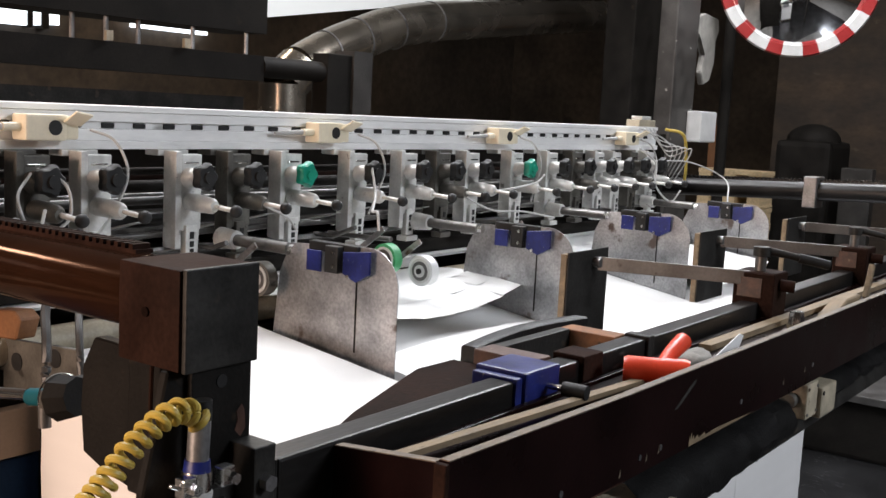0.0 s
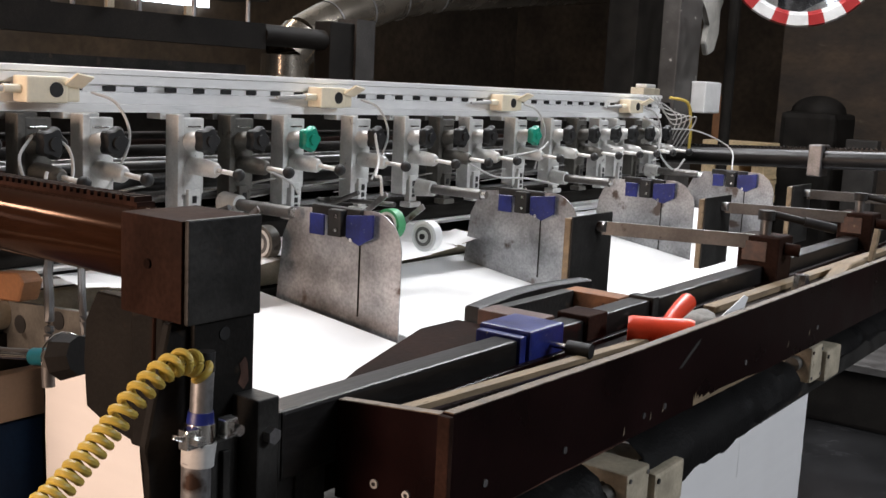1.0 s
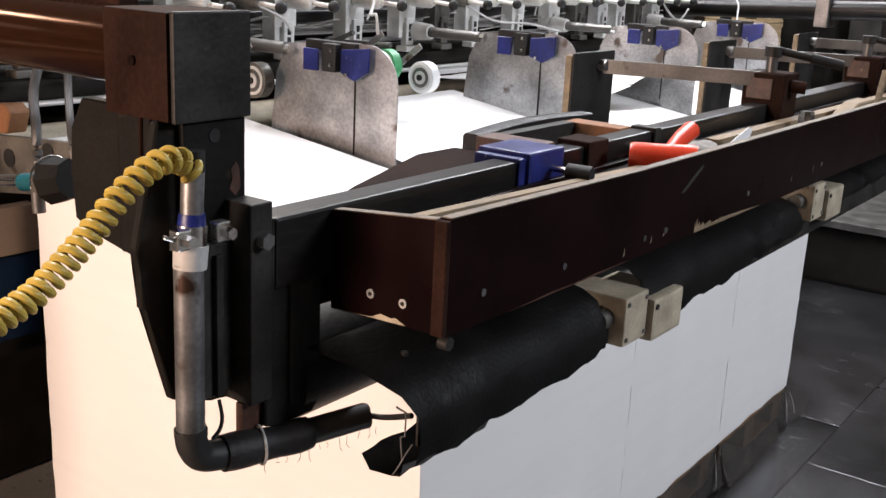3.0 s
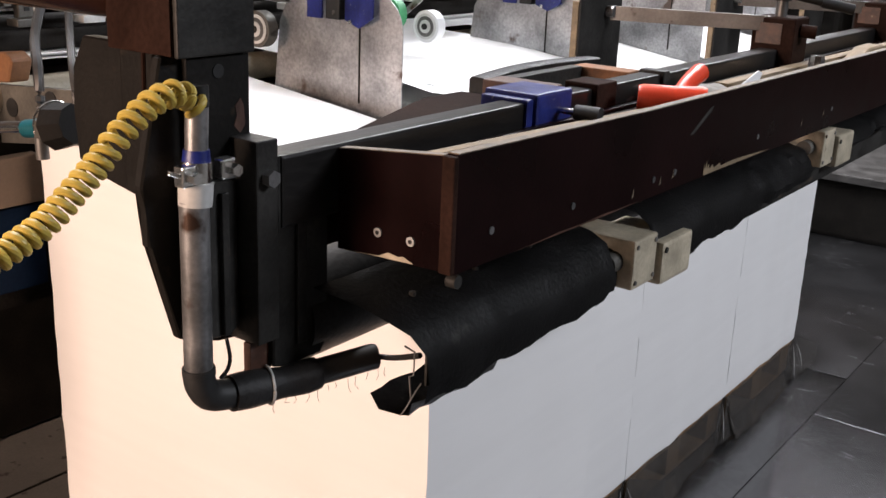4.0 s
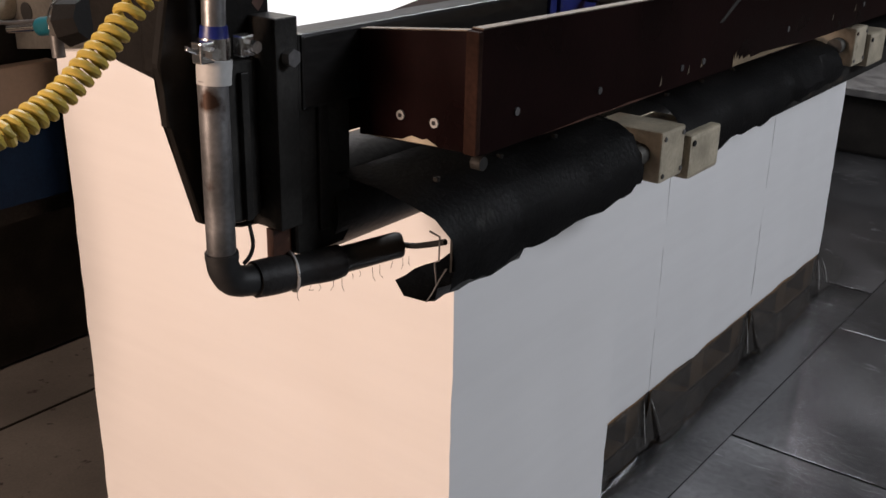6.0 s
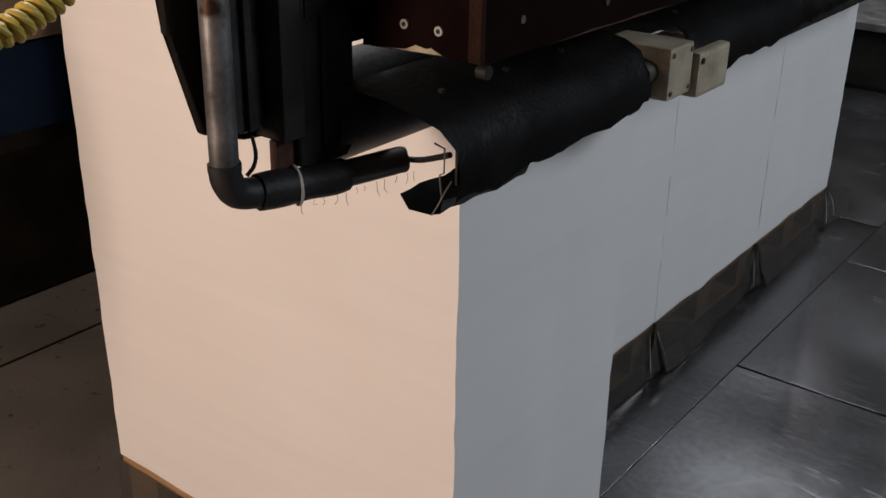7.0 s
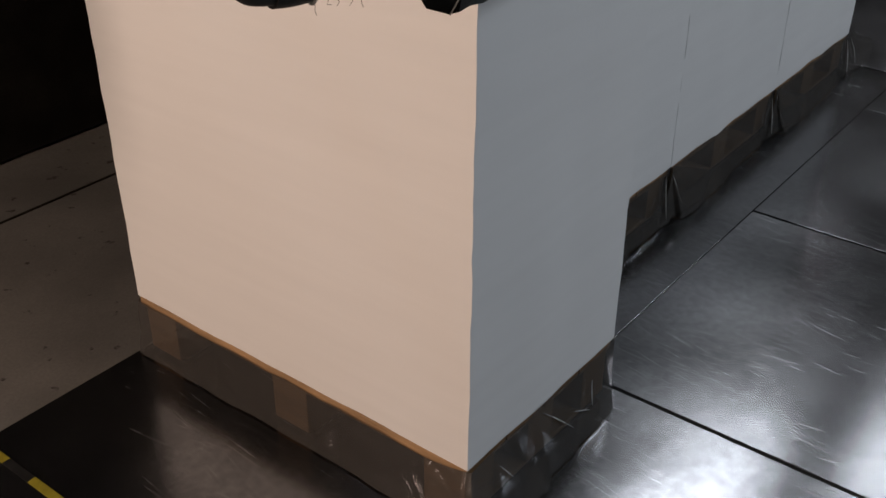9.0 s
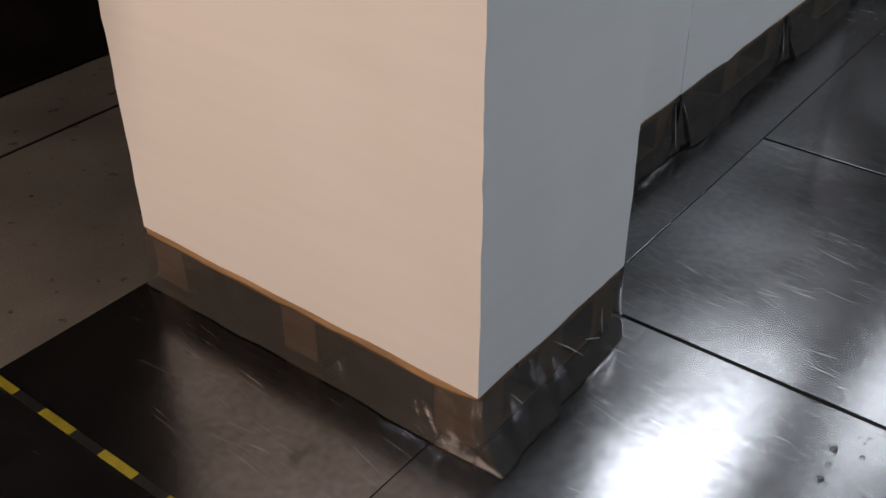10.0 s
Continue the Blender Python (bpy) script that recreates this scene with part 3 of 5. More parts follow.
clampd = thing("pipe_clamp", (-0.392, -0.01, 1.27), "bright pipe clamp with bolts and blue paint smears", "pipe clamp")
part("band", cyl((-0.393, -0.005, 1.268), (-0.392, -0.005, 1.288), 0.0152, seg=24), CHROME, clampd, "", True)
part("sleeve", cyl((-0.395, -0.005, 1.245), (-0.393, -0.005, 1.268), 0.0162, 0.017, seg=24), CABLE_GREY, clampd, "torn white sleeve", True)
part("paint_ring", cyl((-0.392, -0.005, 1.288), (-0.3915, -0.005, 1.299), 0.0135, 0.0125, seg=24), BLUE_PAINT, clampd, "smeared blue paint", True)
for dx in (-0.02, 0.029):
    part("lug", box(-0.392 + dx - 0.009, -0.02, 1.268, -0.392 + dx + 0.008, -0.006, 1.288, 0.002), CHROME, clampd)
    part("bolt", cyl((-0.392 + dx, -0.031, 1.278), (-0.392 + dx, -0.02, 1.278), 0.0062, seg=6), CHROME, clampd)
part("wing_nut", obox((-0.4255, -0.014, 1.281), (0.016, 0.004, 0.0045), (0, 24, 0), 0.001), CHROME, clampd)

# coiled yellow air hose
axis = spline([(-0.398, -0.014, 1.34), (-0.406, -0.014, 1.35), (-0.424, -0.014, 1.356), (-0.446, -0.014, 1.351), (-0.465, -0.014, 1.34), (-0.483, -0.014, 1.327), (-0.497, -0.014, 1.314), (-0.513, -0.014, 1.3), (-0.532, -0.014, 1.285), (-0.55, -0.014, 1.271), (-0.57, -0.014, 1.259), (-0.592, -0.014, 1.25), (-0.615, -0.014, 1.243), (-0.7, -0.012, 1.232), (-0.8, 0.005, 1.24)], 40)
coil, turn = [], 0.0
for k, p in enumerate(axis):
    q = axis[min(k + 1, len(axis) - 1)]
    t = (q - axis[max(k - 1, 0)]).normalized()
    u = t.cross(Vector((0.25, 1, 0.1))).normalized()
    w = t.cross(u)
    coil.append(p + 0.0094 * (math.cos(turn) * u + math.sin(turn) * w))
    turn += 2 * math.pi * (q - p).length / (0.0128 if p.x > -0.5 else 0.0098)
air = thing("air_hose", coil[0], "dirty yellow coiled air hose on the pipe", "air hose")
part("coil", sweep(coil, 0.0039, 8), YELLOW_HOSE, air, "", True)
part("fitting", cyl((-0.391, -0.011, 1.34), (-0.391, -0.011, 1.36), 0.009, seg=12), BLACK_PLASTIC, air, "black hose fitting", True)

# ---- rail, tray and cover along the front ----
rail = thing("stop_rail", (0.9, 0.005, 1.232), "dark square steel rail along the front of the stacks", "rail")
part("bar", box(-0.3, -0.026, 1.205, 2.6, 0.014, 1.282, 0.004), RAIL_STEEL, rail)
part("end_plate", box(-0.303, -0.0235, 1.2, -0.3, 0.012, 1.281), BLACK_STEEL, rail)

beam = thing("lower_beam", (0.9, 0.03, 1.03), "black round steel beam under the tray", "beam")
part("tube", cyl((-0.25, 0.035, 1.082), (0.72, 0.035, 1.082), 0.06, seg=32), BLACK_STEEL, beam, "", True)

tray = thing("tool_tray", (0.9, -0.1, 1.16), "long dark brown film-faced board tool tray", "tray")
part("front_board", prism([(-0.211, 1.169), (-0.211, 1.2935), (0.2, 1.2855), (2.6, 1.272), (2.6, 1.15)], "y", -0.18, -0.166), PLY, tray)
part("end_board", prism([(-0.165, 1.171), (-0.165, 1.291), (-0.027, 1.277), (-0.027, 1.166)], "x", -0.2165, -0.203), PLY, tray)
part("corner_strip", box(-0.2195, -0.1812, 1.17, -0.2115, -0.1655, 1.2925, 0.002), BROWN_STEEL, tray, "rubbed brown corner")
part("back_board", box(-0.202, -0.045, 1.166, 2.6, -0.034, 1.252, 0.0015), PLY, tray)
part("bottom_board", box(-0.202, -0.1655, 1.236, 2.6, -0.046, 1.246), PLY, tray)
part("raw_edge", prism([(-0.21, 1.2938), (-0.21, 1.2948), (0.2, 1.2868), (2.6, 1.2733), (2.6, 1.2723), (0.2, 1.2858)], "y", -0.1792, -0.1668), RAW_EDGE, tray, "worn pale board edge")
part("end_edge", prism([(-0.165, 1.2913), (-0.165, 1.2923), (-0.028, 1.2783), (-0.028, 1.2773)], "x", -0.2157, -0.2037), RAW_EDGE, tray, "worn pale board edge")
single("lath", moved(box(-0.3, -0.008, -0.004, 0.32, 0.008, 0.004, 0.001), pose(0.12, -0.082, 1.2565, 0, 0.5, -3.5)), OLD_WOOD, (0.12, -0.08, 1.25), "thin pale wooden lath lying in the tray", "lath")
single("lath", moved(box(-0.6, -0.012, -0.006, 0.6, 0.012, 0.006, 0.001), pose(1.32, -0.08, 1.2525, 0, 0, -1)), OLD_WOOD, (1.25, -0.08, 1.25), "thin pale wooden lath lying in the tray", "lath")
single("paper_scrap", moved(box(-0.1, -0.018, -0.001, 0.14, 0.018, 0.001), pose(-0.075, -0.135, 1.255, 6, 1.5, -4)), PAPER, (-0.09, -0.115, 1.26), "white paper scrap in the tray", "paper")
single("paper_scrap", prism([(0.58, 1.247), (0.73, 1.247), (0.76, 1.278), (0.74, 1.284)], "y", -0.125, -0.1235), PAPER, (0.66, -0.124, 1.247), "white paper scrap leaning in the tray", "paper")
rag = ball((0, 0, 0), 0.05, None, (1.3, 0.6, 0.3))
for v in rag.verts:
    v.co += v.co.normalized() * 0.012 * noise.noise(v.co * 40)
single("cloth_rag", moved(rag, pose(0.59, -0.1, 1.258, 0, 0, 4)), CLOTH, (0.6, -0.1, 1.25), "crumpled pale cloth rag in the tray", "rag", smooth=True)
single("wood_block", prism([(1.22, 1.247), (1.4, 1.247), (1.45, 1.272), (1.44, 1.28), (1.34, 1.28)], "y", -0.145, -0.11, 0.003), OLD_WOOD, (1.33, -0.12, 1.247), "pale cut wooden wedge lying in the tray", "wood block")
single("bolt", cyl((1.067, -0.12, 1.247), (1.067, -0.12, 1.283), 0.02, 0.014, seg=8), CHROME, (1.067, -0.12, 1.247), "bright steel bolt standing in the tray", "bolt")
single("stick", obox((1.6, -0.12, 1.29), (0.02, 0.012, 0.085), (0, 24, 0), 0.002), OLD_WOOD, (1.58, -0.12, 1.247), "pale wooden stick leaning in the tray", "stick")
for x, z in ((-0.147, 1.203), (0.025, 1.196), (0.241, 1.19), (0.308, 1.189), (0.62, 1.195), (1.0, 1.195)):
    part("screw", cyl((x, -0.1815, z), (x, -0.18, z), 0.0045, seg=10), BARE_STEEL, tray)
def chip(pts, axis, lo, hi, material, label):
    part("chipped_patch", prism(pts, axis, lo, hi), material, tray, label)


chip([(0.41, 1.1665), (0.411, 1.184), (0.414, 1.174), (0.419, 1.187), (0.422, 1.175), (0.428, 1.181), (0.431, 1.173), (0.443, 1.178), (0.447, 1.172), (0.47, 1.176), (0.475, 1.171), (0.52, 1.1725), (0.6, 1.1695), (0.68, 1.1655)], "y", -0.1808, -0.18, OLD_WOOD, "splintered raw wood edge")
chip([(0.348, 1.236), (0.36, 1.235), (0.385, 1.247), (0.418, 1.262), (0.422, 1.268), (0.412, 1.267), (0.38, 1.252)], "y", -0.1804, -0.18, COLUMN_PAINT, "grey scuff mark")
chip([(-0.1, 1.168), (0.02, 1.1672), (0.14, 1.1665), (0.2, 1.1675), (0.1, 1.1695), (0.06, 1.168), (0.0, 1.17), (-0.04, 1.1685)], "y", -0.1806, -0.18, WORN_BROWN, "chipped pale edge")
chip([(-0.035, 1.1672), (-0.06, 1.168), (-0.085, 1.1705), (-0.098, 1.1765), (-0.112, 1.1745), (-0.118, 1.1765), (-0.132, 1.171)], "x", -0.2172, -0.2165, BEIGE, "chipped pale corner")
for k, x in enumerate((0.18, 0.26, 0.3, 0.83, 0.95)):
    chip([(x, 1.175 + 0.003 * k), (x + 0.004, 1.188 + 0.003 * k), (x + 0.006, 1.177 + 0.003 * k)], "y", -0.1805, -0.18, RAW_EDGE, "pale scuff")
for y, z in ((-0.084, 1.196), (-0.128, 1.195)):
    part("screw", cyl((-0.2185, y, z), (-0.2165, y, z), 0.0052, seg=12), CABLE_GREY, tray)
    part("screw_socket", cyl((-0.2192, y, z), (-0.2185, y, z), 0.0024, seg=10), BLACK_PLASTIC, tray)
part("corner_bolt", cyl((-0.2, -0.178, 1.158), (-0.2, -0.166, 1.158), 0.0075, seg=10), BLACK_STEEL, tray, "", True)


def cover(x0, x1, seed, low0, low1):
    """A hanging rubber sheet with a torn lower edge that rises from low0 to low1."""
    rnd = random.Random(seed)
    prof = [(-0.03, 1.132), (-0.085, 1.122), (-0.118, 1.114), (-0.142, 1.1), (-0.156, 1.076), (-0.162, 1.05), (-0.16, 1.025)]
    n = int((x1 - x0) / 0.011)
    bm = bmesh.new()
    rows = []
    tear = 0.0
    for k in range(n + 1):
        x = x0 + (x1 - x0) * k / n
        tear = 0.6 * tear + (rnd.uniform(0.004, 0.013) if rnd.random() < 0.07 else 0.0)
        end = low0 + (low1 - low0) * k / n - 1.025
        drop = noise.noise((x * 17, seed, 0)) * 0.009 + rnd.uniform(-0.0011, 0.0011) + tear + end
        row = []
        for j, (y, z) in enumerate(prof):
            w = j / (len(prof) - 1)
            ragged = (k < 2) * rnd.uniform(-0.012, 0.006)
            row.append(bm.verts.new((x + ragged + rnd.uniform(-0.002, 0.002) - (x0 < 0) * 0.03 * max(0, 1 - k / 5) * max(0, 1 - 2 * w),
                                     y + noise.noise((x * 6, j * 0.7, seed)) * 0.005 + noise.noise((x * 23, j * 1.3, seed)) * 0.0018, z + drop * w * w)))
        rows.append(row)
    for a, b in zip(rows, rows[1:]):
        for j in range(len(prof) - 1):
            bm.faces.new((a[j], b[j], b[j + 1], a[j + 1]))
    bmesh.ops.solidify(bm, geom=bm.faces[:], thickness=0.003)
    return bm


for x0, x1, sd, l0, l1 in ((-0.225, 0.195, 3, 1.02, 1.032), (0.325, 1.0, 8, 1.03, 1.056), (1.23, 2.5, 13, 1.08, 1.09)):
    rc = thing("rubber_cover", (x0, -0.08, 1.0), "torn black rubber cover hanging below the tray", "rubber cover", "covers under the tray")
    part("sheet", cover(x0, x1, sd, l0, l1), RUBBER, rc, "", True)
    for q in range(3):
        part("screw", cyl((x0 + 0.05 + 0.12 * q, -0.1, 1.117), (x0 + 0.05 + 0.12 * q, -0.1, 1.1225), 0.004, seg=8), BLACK_STEEL, rc)

lip = thing("sensor_bar", (-0.2, -0.09, 0.99), "bent steel bar under the rubber cover", "bar")
part("angle", prism([(-0.142, 1.03), (-0.139, 1.03), (-0.139, 1.075), (-0.127, 1.08), (-0.127, 1.083), (-0.142, 1.078)], "x", -0.2, 2.5), BLACK_STEEL, lip)
part("bare_tip", sweep([(-0.222, -0.128, 1.08), (-0.22, -0.14, 1.076), (-0.222, -0.141, 1.05), (-0.22, -0.134, 1.046), (-0.221, -0.138, 1.02)], 0.0012, 6), BARE_STEEL, lip, "bare steel wire")
part("wire", sweep(spline([(-0.224, -0.153, 1.045), (-0.226, -0.145, 1.03), (-0.227, -0.136, 1.012), (-0.228, -0.13, 1.002)], 4), 0.0009, 6), BARE_STEEL, lip, "thin bare wire")
under = bmesh.new()
ru = random.Random(21)
strip = []
for k in range(9):
    x = -0.236 + 0.02 * k
    strip.append([under.verts.new((x + (k == 0) * ru.uniform(-0.012, 0.01), y + ru.uniform(-0.003, 0.003), z + ru.uniform(-0.002, 0.002)))
                  for y, z in ((-0.158, 1.03), (-0.147, 1.01), (-0.13, 1.003), (-0.108, 1.009), (-0.09, 1.018))])
for a, b in zip(strip, strip[1:]):
    for j in range(4):
        under.faces.new((a[j], b[j], b[j + 1], a[j + 1]))
bmesh.ops.solidify(under, geom=under.faces[:], thickness=0.0025)
part("flap", under, RUBBER, lip, "curled torn rubber flap", True)


def junction_box(x):
    jb = thing("junction_box", (x, -0.12, 1.0), "dusty beige junction box under the tray", "junction box", "junction boxes on the cover")
    part("housing", box(x - 0.098, -0.166, 1.028, x - 0.027, -0.06, 1.1, 0.004), BEIGE, jb)
    part("gasket", box(x - 0.0265, -0.16, 1.024, x - 0.0175, -0.064, 1.09), BLACK_PLASTIC, jb, "dark gasket gap")
    part("lid", box(x - 0.017, -0.172, 1.016, x + 0.085, -0.058, 1.081, 0.006), BEIGE, jb)
    part("gland", cyl((x - 0.122, -0.135, 1.066), (x - 0.098, -0.135, 1.066), 0.015, seg=16), ALU_WORN, jb, "", True)
    for dx in (-0.09, -0.035):
        for dz in (1.038, 1.09):
            part("screw", cyl((x + dx, -0.168, dz), (x + dx, -0.166, dz), 0.0035, seg=8), BARE_STEEL, jb)
    part("lid_screw", cyl((x - 0.008, -0.174, 1.069), (x - 0.008, -0.172, 1.069), 0.0045, seg=8), BLACK_PLASTIC, jb)
    return jb


jb = junction_box(0.335)
copy_thing(jb, pose(1.133, -0.12, 1.043))

bracketf = thing("clamp_box", (0.43, 0.08, 1.23), "open rusty steel frame box on the rail", "frame")
part("back_bar", box(0.3205, 0.1, 1.238, 0.5295, 0.122, 1.285, 0.002), BLACK_STEEL, bracketf)
part("end_bar", box(0.268, 0.0145, 1.238, 0.32, 0.122, 1.286, 0.002), WORN_BROWN, bracketf, "rubbed brown end bar")
part("end_bar", box(0.53, 0.0145, 1.238, 0.575, 0.122, 1.284, 0.002), RUST_LIT, bracketf, "rusty end bar coloured as lit orange-brown")
part("clamp_strap", box(0.338, -0.034, 1.2, 0.4, 0.022, 1.2895, 0.003), BROWN_STEEL, bracketf)
part("clamp_strap", box(0.566, -0.032, 1.2, 0.59, 0.014, 1.2875, 0.003), BLACK_STEEL, bracketf)
pad = bmesh.new()
sections = []
for k in range(13):
    f = k / 12
    x, y, z = 0.285 + 0.36 * f, 0.128 + 0.018 * math.sin(math.pi * f), 1.284 + 0.004 * math.sin(2.5 * f)
    sections.append([pad.verts.new(c) for c in ((x, y, 1.232), (x, y, z - 0.003), (x, y + 0.004, z), (x, y + 0.026, z), (x, y + 0.03, z - 0.004), (x, y + 0.03, 1.232))])
for a, b in zip(sections, sections[1:]):
    for q in range(6):
        pad.faces.new((a[q], a[(q + 1) % 6], b[(q + 1) % 6], b[q]))
pad.faces.new(sections[0]), pad.faces.new(sections[-1][::-1])
single("foam_pad", pad, RUBBER, (0.43, 0.145, 1.232), "black cloth-wrapped stop pad on the frame", "pad", smooth=True)
single("ramp_plate", prism([(-0.2, 0.0145), (-0.069, 0.073), (0.171, 0.157), (0.262, 0.155), (0.262, 0.0145)], "z", 1.258, 1.264), BROWN_STEEL, (0.1, 0.06, 1.258), "dark brown steel ramp plate beside the rail", "plate")

blue = thing("rail_clamp", (0.17, 0.0, 1.22), "chipped blue steel rail clamp with a lever", "clamp")
part("body", box(0.168, -0.036, 1.2, 0.262, 0.05, 1.293, 0.004), BLUE_PAINT, blue)
part("sleeve", box(0.151, -0.031, 1.203, 0.1675, 0.044, 1.287, 0.003), BLUE_PAINT, blue)
part("screw", cyl((0.229, -0.062, 1.266), (0.227, -0.036, 1.266), 0.0045, seg=12), CHROME, blue, "", True)
part("knob", cyl((0.232, -0.098, 1.266), (0.229, -0.062, 1.266), 0.0108, seg=16), BLACK_PLASTIC, blue, "", True)

mallet = thing("mallet", (0.42, -0.11, 1.26), "bright red plastic mallet lying in the tray", "mallet")
part("head", sweep([(0.398, -0.07, 1.268), (0.401, -0.076, 1.268), (0.42, -0.115, 1.269), (0.439, -0.153, 1.2695), (0.442, -0.16, 1.2695)], lambda f: 0.019 if f in (0, 1) else (0.0215 if f < 0.4 or f > 0.6 else 0.0205), 24), RED_RUBBER, mallet, "", True)
part("handle", sweep(spline([(0.435, -0.118, 1.276), (0.48, -0.112, 1.288), (0.53, -0.108, 1.298)], 6), lambda f: 0.011 + 0.004 * f, 12), RED_RUBBER, mallet, "", True)


def jogger(x, bx):
    j = thing("jogger", (x, 0.1, 1.17), "steel jogger plate on a flat arm over the paper", "jogger", "joggers on the rail")
    part("steel_plate", box(x - 0.09, 0.318, 1.172, x + 0.09, 0.322, 1.362, 0.001), BLACK_STEEL, j)
    part("board", box(x - 0.092, 0.3225, 1.172, x + 0.092, 0.337, 1.358, 0.001), OLD_WOOD, j, "raw plywood backing")
    part("arm", obox((x + 0.075, 0.155, 1.331), (0.008, 0.325, 0.03), (0, 0, 17), 0.001), GREY_STEEL, j)
    part("nut", cyl((x + 0.026, 0.3, 1.334), (x + 0.026, 0.318, 1.334), 0.012, seg=12), BARE_STEEL, j)
    part("block", prism([(-0.056, 1.245), (-0.056, 1.345), (0.032, 1.345), (0.032, 1.262), (0.0145, 1.262), (0.0145, 1.284), (-0.027, 1.284), (-0.027, 1.245)], "x", x + 0.115, x + 0.2, 0.003), BROWN_STEEL, j, "brown steel clamp block")
    part("plate_patch", box(x + 0.1135, -0.03, 1.292, x + 0.115, 0.022, 1.333), WORN_BROWN, j, "rusty worn face")
    part("arm_end", cyl((x + 0.16, -0.085, 1.318), (x + 0.15, -0.056, 1.32), 0.013, seg=12), BROWN_STEEL, j, "", True)
    part("spindle", cyl((x + 0.155, -0.01, 1.345), (x + 0.155, -0.01, 1.378), 0.012, seg=14), GREY_STEEL, j, "", True)
    part("hub", cyl((x + 0.155, -0.01, 1.376), (x + 0.155, -0.01, 1.396), 0.018, seg=12), BLACK_STEEL, j, "", True)
    part("handle", cyl((x + 0.165, -0.02, 1.388), (x + 0.2, -0.075, 1.376), 0.008, seg=12), BLACK_STEEL, j, "", True)
    part("grip", cyl((x + 0.2, -0.075, 1.376), (x + 0.235, -0.13, 1.364), 0.0105, seg=12), BLACK_PLASTIC, j, "", True)
    return j


j1 = jogger(0.99, 0)
copy_thing(j1, pose(1.7, 0.1, 1.17))
copy_thing(j1, pose(2.4, 0.1, 1.17))


def divider(x, y0=0.472, y1=0.79):
    d = thing("divider_plate", (x, 0.62, 1.1), "stained bare steel divider plate with a blue clamp", "divider plate", "divider plates between stacks")
    arc = [(y0 + 0.075 * (1 - math.cos(a)), 1.3 + 0.075 * math.sin(a)) for a in (math.pi / 2 * k / 8 for k in range(9))]
    part("plate", prism([(y0, 1.0)] + arc + [(y1 - 0.03, 1.362), (y1, 1.3), (y1 + 0.035, 1.0)], "x", x - 0.0012, x + 0.0012), DIVIDER_STEEL, d)
    part("seam", box(x - 0.003, 0.575, 1.16, x - 0.0013, 0.578, 1.33), DARK_FRAME, d, "dark seam")
    part("block", box(x - 0.03, 0.605, 1.318, x + 0.012, 0.64, 1.372, 0.003), BLACK_PLASTIC, d)
    part("cross_block", box(x - 0.012, 0.57, 1.355, x + 0.012, 0.7, 1.375, 0.003), BLACK_PLASTIC, d)
    part("side_flap", prism([(0.53, 1.325), (0.53, 1.37), (0.6, 1.362), (0.6, 1.318), (0.565, 1.305)], "x", x - 0.02, x - 0.015, 0.001), BLUE_PAINT, d, "blue painted steel")
    part("side_flap", prism([(0.645, 1.318), (0.645, 1.36), (0.685, 1.36), (0.685, 1.318)], "x", x - 0.034, x - 0.03, 0.001), BLUE_PAINT, d, "blue painted steel")
    for y, z in ((0.575, 1.317), (0.615, 1.332), (0.615, 1.36)):
        part("rivet", cyl((x - 0.034, y, z), (x - 0.028, y, z), 0.004, seg=8), CHROME, d)
    part("holder_bar", cyl((x - 0.022, 0.745, 1.352), (x - 0.022, 0.96, 1.352), 0.013, seg=14), GREY_STEEL, d, "", True)
    part("bolt", cyl((x - 0.022, 0.73, 1.352), (x - 0.022, 0.744, 1.352), 0.01, seg=8), CHROME, d)
    part("collar", cyl((x - 0.022, 0.9, 1.352), (x - 0.022, 0.95, 1.352), 0.02, 0.024, seg=18), ALU, d, "", True)
    return d


d1 = divider(0.515)
for x in (1.2, 1.9, 2.58):
    copy_thing(d1, pose(x, 0.62, 1.1))

# ---- cutter head ----
head = thing("cutter_beam", (1.1, 1.05, 1.54), "long slotted aluminium beam across the cutter", "machine beam")
part("lower_flange", box(-0.9, 1.0, 1.54, 2.76, 1.06, 1.556, 0.001), ALU_RAIL, head)
part("lower_web", box(-0.9, 1.008, 1.5565, 2.76, 1.02, 1.579, 0.001), ALU_RAIL, head)
part("slot_web", box(-0.9, 1.016, 1.5795, 2.76, 1.024, 1.593), ALU_RAIL, head)
part("upper_web", box(-0.9, 1.008, 1.5935, 2.76, 1.02, 1.613, 0.001), ALU_RAIL, head)
part("upper_flange", box(-0.9, 1.002, 1.6135, 2.76, 1.07, 1.626, 0.002), ALU_RAIL, head)
for k in range(40):
    x = -0.3 + k * 0.076
    part("slot", box(x, 1.0125, 1.581, x + 0.03, 1.0165, 1.5915, 0.0018), BLACK_PLASTIC, head)

frame_back = thing("cutter_frame", (1.1, 1.3, 0.0), "dark painted cutter frame behind the modules", "machine frame")
# Dark sheet down to the floor stands in for the hall dimming to black.
part("back_plate", box(-1.0, 1.9, 0.0, 2.9, 1.93, 1.15), DARK_FRAME, frame_back)
# Top and rear sheets are added to keep light off the floor behind.
part("top_cover", box(-1.0, 1.335, 1.5, 2.79, 1.97, 1.53), DARK_FRAME, frame_back)
part("rear_cover", box(-1.0, 1.94, 0.0, 2.79, 1.97, 1.499), DARK_FRAME, frame_back)
part("upper_plate", box(-1.0, 1.3, 1.31, 2.9, 1.33, 1.535), DARK_FRAME, frame_back)
part("side_plate", box(2.8, 1.0, 0.0, 2.83, 1.93, 1.6), DARK_FRAME, frame_back)
